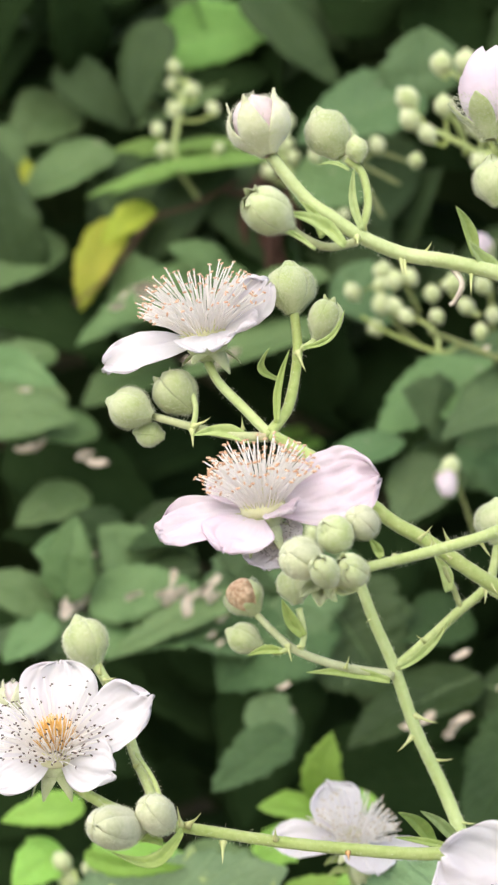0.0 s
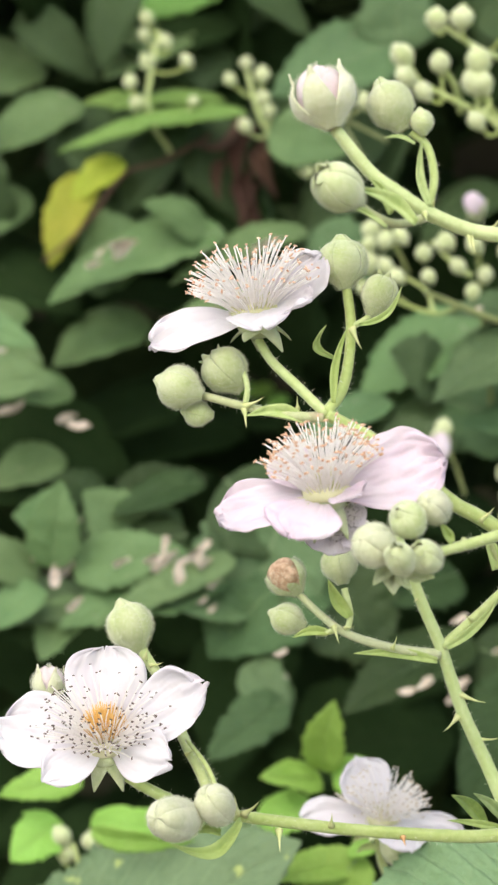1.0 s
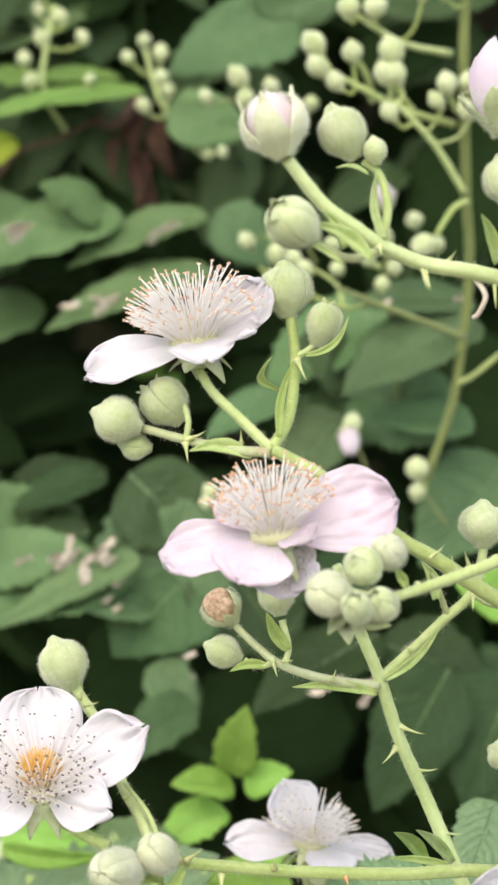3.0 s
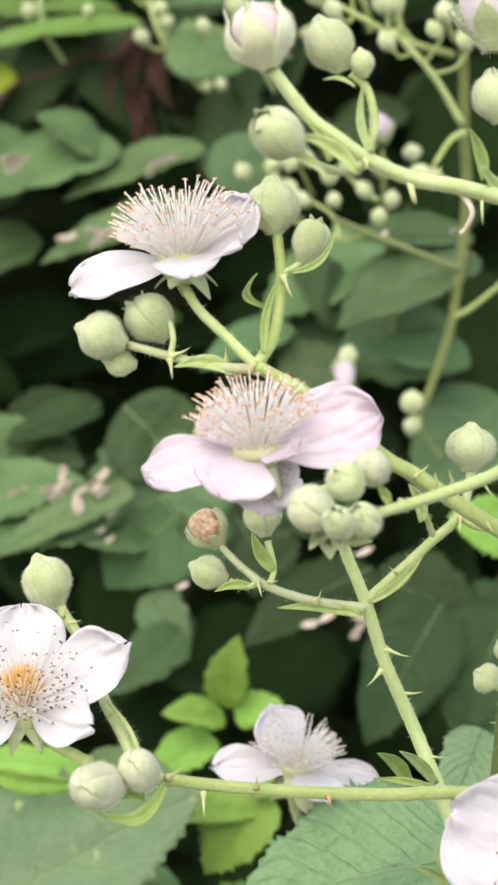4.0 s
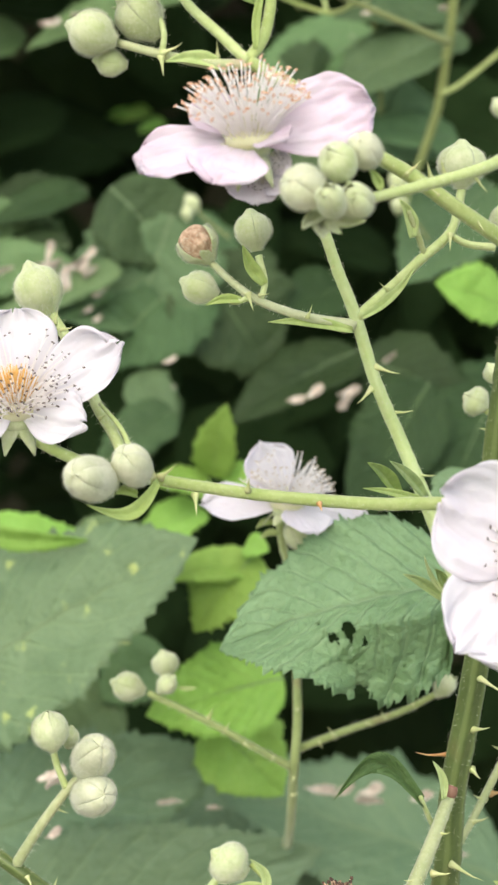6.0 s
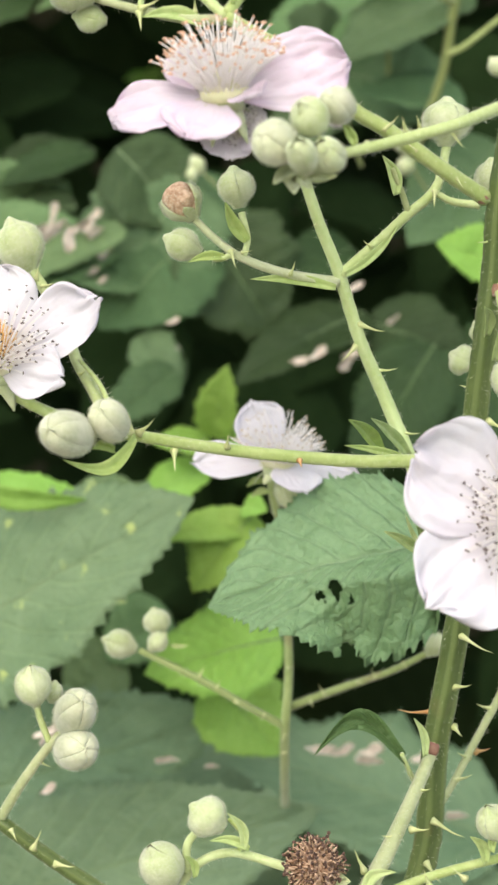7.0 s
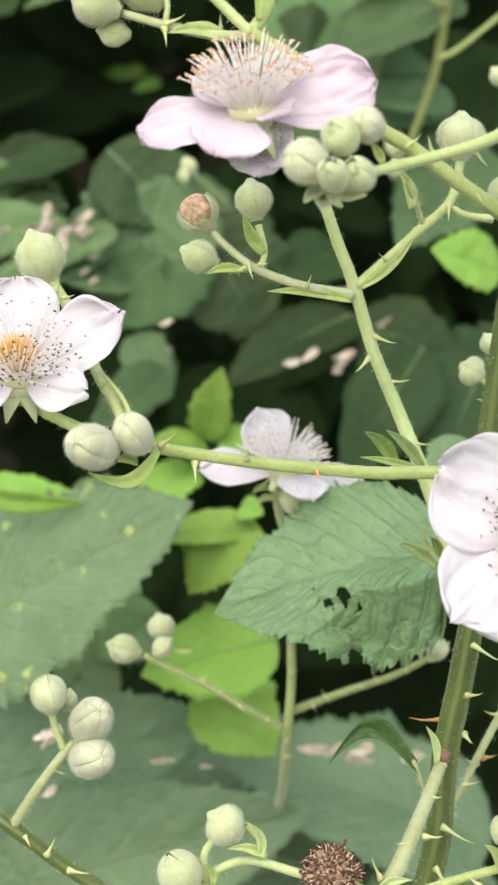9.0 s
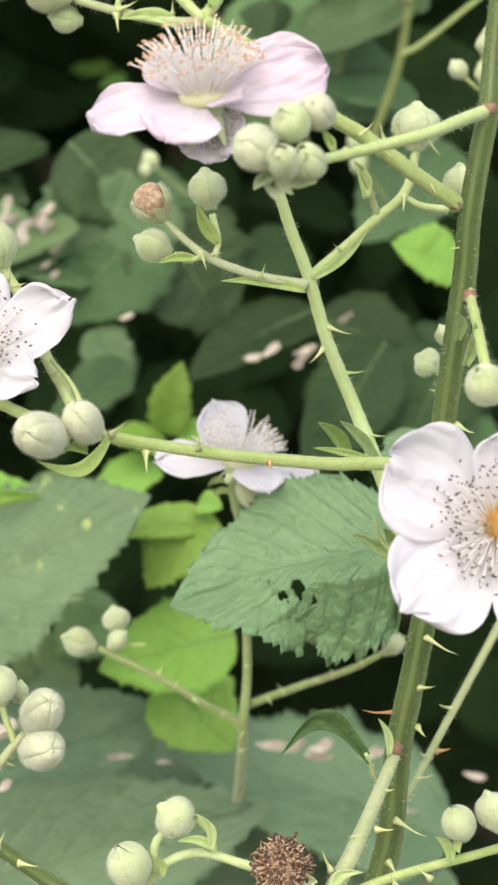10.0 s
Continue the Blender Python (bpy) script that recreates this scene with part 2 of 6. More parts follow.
def finish(bm, smooth=True):
    me = bpy.data.meshes.new("mesh")
    bm.to_mesh(me)
    bm.free()
    if smooth:
        me.polygons.foreach_set("use_smooth", [True] * len(me.polygons))
    return me


def part(name, bm, material, parent, label="", kind=""):
    me = bm if isinstance(bm, bpy.types.Mesh) else finish(bm)
    me.name = name
    if material and not me.materials:
        me.materials.append(material)
    ob = new(name, me)
    ob.parent = parent
    tagged(ob, label, kind=kind)
    return ob


def thing(name, base, label, category, group=""):
    ob = new(name)
    ob.location = at(base)
    ob.empty_display_size = 0.005
    return tagged(ob, label, category, group)


def local(ob, p):
    """A place in millimetres in the frame of a thing."""
    return at(p) - ob.location


def spline(pts, steps):
    """Catmull-Rom through the points."""
    q = [pts[0] * 2 - pts[1], *pts, pts[-1] * 2 - pts[-2]]
    out = []
    for i in range(1, len(q) - 2):
        a, b, c, d = q[i - 1:i + 3]
        for k in range(steps):
            t = k / steps
            out.append(0.5 * (2 * b + (c - a) * t + (2 * a - 5 * b + 4 * c - d) * t * t + (3 * b - a - 3 * c + d) * t ** 3))
    return out + [pts[-1]]


def frames_along(path):
    """A right and an up vector at each place of the path, turning little."""
    out, side = [], None
    for i, p in enumerate(path):
        way = (path[min(i + 1, len(path) - 1)] - path[max(i - 1, 0)]).normalized()
        side = way.orthogonal().normalized() if side is None else (side - way * side.dot(way)).normalized()
        out.append((side, way.cross(side), way))
    return out


def tube(bm, path, radii, seg=10, ridge=0.0, turn=0.0):
    rings, layer, last = [], bm.loops.layers.uv.verify(), len(path) - 1
    for p, r, (a, b, w) in zip(path, radii, frames_along(path)):
        ring = []
        for k in range(seg):
            ang = 2 * math.pi * k / seg + turn
            rr = r * (1 + ridge * math.cos(5 * ang)) * (1 + 0.05 * noise.noise(p * 700 + Vector((k, 0, 0))))
            ring.append(bm.verts.new(p + (a * math.cos(ang) + b * math.sin(ang)) * rr))
        rings.append(ring)
    for i, (lo, hi) in enumerate(zip(rings, rings[1:])):
        for k in range(seg):
            f = bm.faces.new((lo[k], lo[(k + 1) % seg], hi[(k + 1) % seg], hi[k]))
            if seg > 10:
                for loop, uv in zip(f.loops, ((i, k), (i, k + 1), (i + 1, k + 1), (i + 1, k))):
                    loop[layer].uv = (uv[0] / last, uv[1] / seg)
    bm.faces.new(list(reversed(rings[0])))
    bm.faces.new(rings[-1])
    return rings


def hair(bm, p, way, length, width):
    side = way.orthogonal().normalized() * width
    bm.faces.new((bm.verts.new(p - side), bm.verts.new(p + side), bm.verts.new(p + way * length)))


STEMS = {}


def stem(parent, name, pts, r0, r1, material):
    if name != "bud_stalk":
        STEMS.setdefault(parent.name, []).extend(p for p in spline([Vector(p) for p in pts], 4))
    path = spline([local(parent, p) for p in pts], 7)
    n = len(path)
    radii = [0.00087 * (r0 + (r1 - r0) * i / (n - 1)) * (1 + 0.06 * math.sin(i * 1.7) ** 2) for i in range(n)]
    radii[0] *= 1.12
    bm = bmesh.new()
    seg = 20 if r0 > 1.2 else 10
    tube(bm, path, radii, seg, 0.11 if name == "cane_stem" else 0.045)
    ob = part(name, bm, material, parent)
    far = at(pts[0]).y > 0.14
    if not far:
        down = bmesh.new()
        fr = frames_along(path)
        for i in range(n - 1):
            count = int((path[i + 1] - path[i]).length / 0.00008)
            for _ in range(count):
                f, ang = rng.random(), rng.random() * 6.283
                a, b, w = fr[i]
                out = a * math.cos(ang) + b * math.sin(ang)
                p = path[i].lerp(path[i + 1], f) + out * radii[i] * 0.97
                hair(down, p, (out + w * rng.uniform(-0.5, 0.5)).normalized(), rng.uniform(0.0003, 0.0009), 0.000028)
        part("down", down, down_pale, ob, kind="stuff")
    return ob


def sheet(bm, grid, thick, uvs=None, normal=None):
    """A closed thin shell over a grid of places."""
    rows, cols = len(grid), len(grid[0])
    layer = bm.loops.layers.uv.verify()
    shells, uv_of = [], {}
    for s in (1, -1):
        shell = []
        for i in range(rows):
            line = []
            for j in range(cols):
                du = grid[min(i + 1, rows - 1)][j] - grid[max(i - 1, 0)][j]
                dv = grid[i][min(j + 1, cols - 1)] - grid[i][max(j - 1, 0)]
                nn = du.cross(dv)
                nn = nn.normalized() if nn.length > 1e-12 else Vector((0, 0, 1))
                edge = 0.35 if i in (0, rows - 1) or j in (0, cols - 1) else 1.0
                v = bm.verts.new(grid[i][j] + nn * (thick * 0.5 * s * edge))
                uv_of[v] = (i / (rows - 1), 2 * j / (cols - 1) - 1)
                line.append(v)
            shell.append(line)
        shells.append(shell)
    top, low = shells

    def face(*vs):
        f = bm.faces.new(vs)
        for loop in f.loops:
            loop[layer].uv = uv_of[loop.vert]

    for i in range(rows - 1):
        for j in range(cols - 1):
            face(top[i][j], top[i + 1][j], top[i + 1][j + 1], top[i][j + 1])
            face(low[i][j], low[i][j + 1], low[i + 1][j + 1], low[i + 1][j])
    for i in range(rows - 1):
        face(top[i][0], low[i][0], low[i + 1][0], top[i + 1][0])
        face(top[i][-1], top[i + 1][-1], low[i + 1][-1], low[i][-1])
    for j in range(cols - 1):
        face(top[0][j], top[0][j + 1], low[0][j + 1], low[0][j])
        face(top[-1][j], low[-1][j], low[-1][j + 1], top[-1][j + 1])


def thorn(parent, a, b, material=None):
    """A flattened, slightly hooked prickle with a broad foot."""
    p, q = local(parent, a), local(parent, b)
    way = q - p
    sag = Vector((0, 0, -0.05 * way.length))
    path = [p - way * 0.12, p + way * 0.06, p + way * 0.28 + sag * 0.5, p + way * 0.62 + sag, q]
    r = min(0.00033, way.length * 0.11)
    bm = bmesh.new()
    tube(bm, path, [r * 2.1, r * 1.35, r * 0.78, r * 0.42, r * 0.04], 8)
    return part("thorn", bm, material or (thorn_red if rng.random() < 0.035 else thorn_pale), parent)


def bract(parent, a, b, width, bend, material=None):
    """A small pointed leaf-like bract, folded along its middle."""
    p, q = local(parent, a), local(parent, b)
    way = q - p
    view = Vector((0, -1, 0.25)).normalized()
    side = way.cross(view).normalized()
    up = side.cross(way).normalized()
    w, n = width * 0.00041, 12
    grid = []
    for i in range(n + 1):
        u = i / n
        half = w * (math.sin(math.pi * min(1, 0.12 + 0.88 * u)) ** 0.8 * (1.15 - 0.45 * u) + 0.03)
        mid = p + way * u + side * (bend * way.length * math.sin(math.pi * u) * 0.6) + up * (0.18 * way.length * u * u)
        grid.append([mid + side * (half * v) - up * (half * 0.75 * (1 - abs(v))) + up * (half * 0.15 * math.sin(u * 14 + 3 * v)) for v in (-1, -0.6, -0.25, 0, 0.25, 0.6, 1)])
    bm = bmesh.new()
    sheet(bm, grid, 0.00018)
    return part("bract", bm, material or bract_green, parent)


def bud_profile(u):
    """Radius at height u of a unit bud: a globe that tapers into its stalk."""
    low = 0.24
    v = abs(max(u, low) - 0.49) / 0.385
    globe = 0.48 * max(0.0, 1 - v ** 2.2) ** 0.5
    return globe if u > low else 0.09 + (globe - 0.09) * max(0.0, u / low) ** 1.15


BUDS = {}


def bud_core(kind):
    """What the sepals wrap: rolled petals that overlap, or a crumpled brown remnant."""
    bm = bmesh.new()
    seg, rows = 40, 22
    rings = []
    for i in range(rows + 1):
        u = 0.1 + 0.9 * i / rows
        ring = []
        for k in range(seg):
            a = 2 * math.pi * k / seg
            r = max(0.012, bud_profile(0.86 * u)) * 0.9
            z = 0.86 * u
            if kind in ("opening", "pink"):
                lap = (a * 4 / (2 * math.pi) + 0.9 * u) % 1.0
                r *= 0.90 + 0.17 * lap * u
                z += 0.07 * max(0.0, u - 0.7) * math.cos(4 * a + 1) + 0.05 * u ** 6 * lap
            if kind == "browned":
                r *= 1 + 0.16 * noise.noise(Vector((math.cos(a) * 2.6, math.sin(a) * 2.6, u * 5))) + 0.07 * noise.noise(Vector((math.cos(a) * 9, math.sin(a) * 9, u * 8)))
            ring.append(bm.verts.new((math.cos(a) * r, math.sin(a) * r, z)))
        rings.append(ring)
    for lo, hi in zip(rings, rings[1:]):
        for k in range(seg):
            bm.faces.new((lo[k], lo[(k + 1) % seg], hi[(k + 1) % seg], hi[k]))
    bm.faces.new(list(reversed(rings[0])))
    bm.faces.new(rings[-1])
    return finish(bm)


def bud_meshes(kind):
    """The meshes of a unit bud, one high and one wide: body, five sepals, down."""
    if kind in BUDS:
        return BUDS[kind]
    shut = kind in ("closed", "star", "loose")
    inner = {"opening": petal_bud, "pink": petal_pink, "browned": brown_dry}.get(kind, sepal_green)
    reach = {"opening": 0.98, "pink": 0.42, "browned": 0.72}.get(kind, 0.86)
    flare = {"loose": 0.08, "pink": 0.10}.get(kind, 0.0)
    gen = random.Random(len(kind))
    body = bud_core(kind)
    body.materials.append(inner)
    ribs = {"star": 0.06, "loose": 0.05}.get(kind, 0.024)
    sepals = []
    for s in range(5):
        bm, grid, rows = bmesh.new(), [], 26
        lean = Vector((gen.uniform(-0.04, 0.04), gen.uniform(-0.04, 0.04), 0))
        top = reach * (0.45 if kind == "browned" and s == 0 else gen.uniform(0.9, 1.05) if not shut else 1.0)
        for i in range(rows + 1):
            u = i / rows
            row = []
            for j in range(11):
                v = j / 5 - 1
                puff = 0.012 * noise.noise(Vector((u * 3, v * 1.5, s * 7.1))) + 0.010 * noise.noise(Vector((u * 11, v * 5, s * 7.1)))
                if shut:
                    # the blade over the globe, then a narrow free tip in the point
                    h = min(top, math.sin(min(1.0, u / 0.84) * math.pi / 2) ** 1.15 * top)
                    over = max(0.0, (u - 0.84) / 0.16)
                    wide = radians(40) if kind != "loose" else radians(40) * (1 - 0.8 * over)
                    r = (bud_profile(h * 0.985) ** 4 + 0.085 ** 4) ** 0.25 * (1 + flare * u) + 0.008 * (s % 2)
                    r += (ribs * (1 - abs(v) ** 3) * min(1.0, 1.8 * u) + puff * min(1.0, 4 * u)) * (1 - over)
                    if kind == "star":
                        r *= 1 - 0.96 * over
                        z = h + 0.05 * over * (1 - 0.6 * abs(v))
                    elif kind == "loose":
                        r *= 1 + over * (0.5 * ((s * 2) % 3) - 0.5)
                        z = h + over * (0.06 + 0.03 * (s % 3))
                    else:
                        r *= 1 - over * (0.62 + 0.1 * (s % 3))
                        z = h + over * (0.13 + 0.012 * (s % 3))
                else:
                    h = u * top
                    full = 0.12 if kind == "opening" else 0.25
                    wide = radians(43) * (1.0 if u < full else max(0.015, 1 - (u - full) / (1 - full)) ** (0.75 if kind == "opening" else 0.8))
                    r = bud_profile(min(h, 0.74)) * (1 + flare * u * u) + 0.006 + 0.012 * (s % 2) + 0.02 * (1 - abs(v)) * min(1.0, 4 * u) + puff * min(1.0, 4 * u)
                    z = h
                    r += 0.05 * max(0.0, u - 0.8) * (s % 3)
                a = 2 * math.pi * s / 5 + wide * v + 0.07 * math.sin(4 * u + s)
                row.append(Vector((math.cos(a) * r, math.sin(a) * r, z)) + lean * u * u)
            grid.append(row)
        sheet(bm, grid, 0.014)
        me = finish(bm)
        me.materials.append({"opening": sepal_pale, "star": sepal_wool}.get(kind, sepal_green))
        sepals.append(me)
    bm = bmesh.new()
    for _ in range(3000):
        u, a = gen.random() * reach * 0.98, gen.random() * 6.283
        out = Vector((math.cos(a), math.sin(a), 1.3 * (u - 0.42))).normalized()
        p = Vector((math.cos(a), math.sin(a), 0)) * (bud_profile(u) + 0.02 + ribs * 0.5) + Vector((0, 0, u))
        hair(bm, p, (out + Vector((gen.uniform(-0.5, 0.5), gen.uniform(-0.5, 0.5), gen.uniform(-0.3, 0.5)))).normalized(), gen.uniform(0.03, 0.085), 0.0028)
    fuzz = finish(bm)
    fuzz.materials.append(down_pale)
    BUDS[kind] = (body, sepals, fuzz)
    return BUDS[kind]


def bud(parent, base, tip, width, kind):
    """A bud of five downy sepals from its base to its tip; a far one leans and hangs on a short stalk."""
    if base[1] > 95 and parent.name.startswith("bramble_panicle"):
        lean = Vector((rng.uniform(-0.5, 0.5), rng.uniform(-0.6, 0.1), rng.uniform(-0.15, 0.1))) * (Vector(tip) - Vector(base)).length
        tip = tuple(Vector(tip) + lean)
        foot = Vector(base)
        near = [k for k in STEMS.get(parent.name, []) if 2 < (k - foot).length < 15]
        if near:
            join = min(near, key=lambda k: (k - foot).length + 0.8 * max(0.0, k.z - foot.z + 3))
            middle = (foot + join) / 2 + Vector((rng.uniform(-1, 1), 0, -1.2))
            stem(parent, "bud_stalk", [tuple(join), tuple(middle), tuple(foot + (foot - Vector(tip)) * -0.1)], 0.5, 0.45, stem_mid)
    p, q = local(parent, base), local(parent, tip)
    body, sepals, fuzz = bud_meshes(kind)
    way = q - p
    high = min(way.length, width * 0.00118) if kind == "closed" else min(way.length, width * 0.00098) if kind == "opening" else way.length
    p = q - way.normalized() * high
    m = way.to_track_quat("Z", "Y").to_matrix().to_4x4()
    toward = m.inverted() @ Vector((0, -1, 0, 0))
    m = m @ Matrix.Rotation(math.atan2(toward.y, toward.x) if kind == "browned" else rng.random() * 6.283, 4, "Z")
    w = width * 0.001 * (0.9 if at(base).y < 0.12 else 0.82)
    ob = part("flower_bud", body, None, parent)
    ob.matrix_basis = Matrix.Translation(p) @ m @ Matrix.Diagonal((w, w, high, 1))
    for me in sepals:
        part("sepal", me, None, ob)
    if at(base).y < 0.12:
        part("down", fuzz, None, ob, kind="stuff")
    return ob


def petal_mesh(length, width, curl, seed, ruffle=1.0):
    gen = random.Random(seed)
    n, cols = 30, 25
    off = gen.random() * 50
    grid = []
    for i in range(n + 1):
        u = 1 - (1 - i / n) ** 1.45
        half = width * 0.5 * (0.16 + 0.84 * math.sin(min(1.0, u / 0.66) * math.pi / 2) ** 1.15) if u < 0.66 else width * 0.5 * math.sqrt(max(0.0, 1 - ((u - 0.66) / 0.345) ** 2.4))
        row = []
        for j in range(cols):
            v = 2 * j / (cols - 1) - 1
            x = u * length * (1 - 0.03 * abs(v) ** 3) + length * u * (0.08 * noise.noise(Vector((v * 2.6, u * 2, off))) + 0.05 * ruffle * noise.noise(Vector((v * 7, 1, off))))
            wav = noise.noise(Vector((u * 2.2, v * 2.0, off + 9)))
            crisp = noise.noise(Vector((u * 2.5, v * 8, off + 4))) + 0.7 * noise.noise(Vector((u * 7, v * 6, off + 2)))
            calm = min(1.0, half / (0.2 * width))
            wav, crisp = wav * (0.4 + 0.6 * calm), crisp * calm * ruffle
            z = length * (curl * u * u + 0.08 * v * v * (0.4 + u) * (half / max(width * 0.5, 1e-9)) + 0.10 * wav * u + 0.04 * crisp * u + 0.05 * crisp * max(0.0, u - 0.5) + 0.035 * calm * u * abs(noise.noise(Vector((u * 3.5, v * 3.2, off + 20)))))
            row.append(Vector((x, half * v, z)))
        grid.append(row)
    bm = bmesh.new()
    sheet(bm, grid, 0.00016)
    return finish(bm)


def flower(parent, centre, axis, petals, stamen, petal=None, tip=None, fan=60, heart=False, spread=(0.86, 1.06), head=1.0, ruffle=1.0):
    """An open bramble flower: cup, five sepals, petals (turn, lift, length, width, curl, twist), stamens and carpels."""
    petal, tip = petal or petal_white, tip or anther_pink
    up = Vector(axis).normalized()
    right = (Vector((1, 0, 0)) - up * up.x).normalized()
    back = up.cross(right)
    frame_of = Matrix((right, back, up)).transposed().to_4x4()
    size = stamen * 0.001
    # cup
    bm = bmesh.new()
    path = [Vector((0, 0, z * size)) for z in (-0.3, -0.22, -0.1, 0.02, 0.06)]
    tube(bm, path, [size * r for r in (0.13, 0.24, 0.32, 0.30, 0.2)], 14)
    cup = part("flower", bm, sepal_green, parent)
    cup.matrix_basis = Matrix.Translation(local(parent, centre)) @ frame_of
    for s in range(5):
        a = 2 * math.pi * s / 5 + 0.5 + rng.uniform(-0.2, 0.2)
        lift = rng.uniform(-0.5, -0.1)
        grid = []
        for i in range(9):
            u = i / 8
            half = size * 0.14 * (1 - u ** 1.8) + size * 0.012
            grid.append([Vector((size * (0.2 + 0.28 * u), half * v, -size * 0.12 + size * (lift * u * (0.5 + 0.6 * u)) - abs(v) * half * 0.3)) for v in (-1, -0.5, 0, 0.5, 1)])
        bm = bmesh.new()
        sheet(bm, grid, 0.00025)
        bm.transform(Matrix.Rotation(a, 4, "Z"))
        part("sepal", bm, sepal_green, cup)
    for k, (turn, lift, length, width, curl, twist) in enumerate(petals):
        me = petal_mesh(length * 0.001, width * 0.001, curl, k + int(1000 * abs(centre[0])), ruffle)
        me.transform(Matrix.Rotation(radians(turn), 4, "Z") @ Matrix.Rotation(radians(-lift), 4, "Y") @ Matrix.Rotation(radians(twist), 4, "X") @ Matrix.Translation((size * 0.16, 0, 0.0003 * k)))
        part("petal", me, petal, cup)
    # pale nectar ring under the stamens
    bm = bmesh.new()
    tube(bm, [Vector((0, 0, z * size)) for z in (-0.02, 0.06, 0.16, 0.24, 0.27)], [size * r for r in (0.28, 0.37, 0.37, 0.32, 0.2)], 20)
    part("disc", bm, disc_pale, cup, "pale yellow-green ring")
    # stamens
    threads, heads = bmesh.new(), bmesh.new()
    count = 300 if heart else 200
    for k in range(count):
        f = (k + 0.5) / count
        ang = k * 2.39996
        lean = radians(fan) * (0.18 + 0.82 * math.sqrt(f)) * rng.uniform(0.9, 1.08)
        length = size * rng.uniform(*spread) * (1.1 - 0.22 * f)
        out = Vector((math.cos(ang), math.sin(ang), 0))
        foot = out * size * (0.14 + 0.17 * f) + Vector((0, 0, size * 0.12))
        p0 = foot
        p1 = foot + (out * math.sin(lean) * 0.42 + Vector((0, 0, math.cos(lean) * 0.60))) * length
        p2 = foot + (out * math.sin(lean) * 0.92 + Vector((rng.uniform(-0.06, 0.06), rng.uniform(-0.06, 0.06), math.cos(lean)))) * length
        path = spline([p0, p1, p2], 3)
        tube(threads, path, [size * (0.011 if heart else 0.0135)] * len(path), 4)
        r = size * rng.uniform(0.014, 0.022) * head
        m = Matrix.Translation(p2) @ Matrix.Rotation(rng.random() * 3, 4, "X") @ Matrix.Rotation(rng.random() * 3, 4, "Y") @ Matrix.Diagonal((r * 0.9, r * 0.9, r * 2.0, 1))
        bmesh.ops.create_icosphere(heads, subdivisions=1, radius=1.0, matrix=m)
    part("stamen_tuft", threads, filament_skin, cup, kind="stuff")
    part("anther_tuft", heads, tip, cup, kind="stuff")
    # carpels
    core = bmesh.new()
    for k in range(200):
        f = (k + 0.5) / 200
        ang, lean = k * 2.39996, math.acos(1 - f)
        p = Vector((math.cos(ang) * math.sin(lean), math.sin(ang) * math.sin(lean), math.cos(lean) * 1.15)) * size * (0.27 if heart else 0.24) + Vector((0, 0, size * (0.3 if heart else 0.0)))
        way = p.normalized()
        bmesh.ops.create_icosphere(core, subdivisions=1, radius=size * 0.026, matrix=Matrix.Translation(p))
        tube(core, [p, p + way * size * rng.uniform(0.12, 0.22)], [size * 0.01, size * 0.006], 4)
    part("carpel_head", core, carpel_orange if heart else carpel_green, cup)
    return cup


def blade_half(u):
    """Half the width of a bramble leaflet along its length, 1 at the widest."""
    return min(1.0, 1.93 * u ** 0.46 * (1 - u) ** 0.95) if 0 < u < 1 else 0.0


def leaflet_grid(p, q, width, roll, fold, bend, rows, cols, seed, toothed=True):
    gen = random.Random(seed)
    way = q - p
    length = way.length
    view = Vector((0, -0.86, 0.5))
    side = way.cross(view).normalized()
    up = side.cross(way).normalized()
    turn = Matrix.Rotation(radians(roll), 3, way.normalized())
    side, up = turn @ side, turn @ up
    off = gen.random() * 90
    grid = []
    for i in range(rows + 1):
        u = i / rows
        half = width * 0.5 * blade_half(u)
        row = []
        for j in range(cols):
            v = 2 * j / (cols - 1) - 1
            edge = 1.0
            if toothed and abs(v) > 0.99:
                k = u * (25.0 if width > 0.022 else 21.0) + 1.2 * noise.noise(Vector((u * 9, v, off)))
                edge = 1.0 + (0.085 if width > 0.022 else 0.13) / max(0.3, blade_half(u)) * (k % 1.0) ** 1.2 * (0.7 if int(k) % 3 else 1.25) + 0.16 * noise.noise(Vector((u * 7, v, off)))
            z = fold * abs(v) * half - bend * length * (u - 0.4) ** 2 * 2.0
            slant = (u * 9.0 - abs(v) * 2.6) % 1.0
            z += 0.09 * half * abs(slant - 0.5) * 2 * (abs(v) * (1.3 - abs(v)))
            z += 0.11 * half * noise.noise(Vector((u * 3.2, v * 1.6, off))) + 0.05 * half * noise.noise(Vector((u * 11, v * 5, off)))
            row.append(p + way * (u + 0.10 * abs(v) * edge * half / length) + side * (half * v * edge) + up * z)
        grid.append(row)
    return grid


FLANK = -1


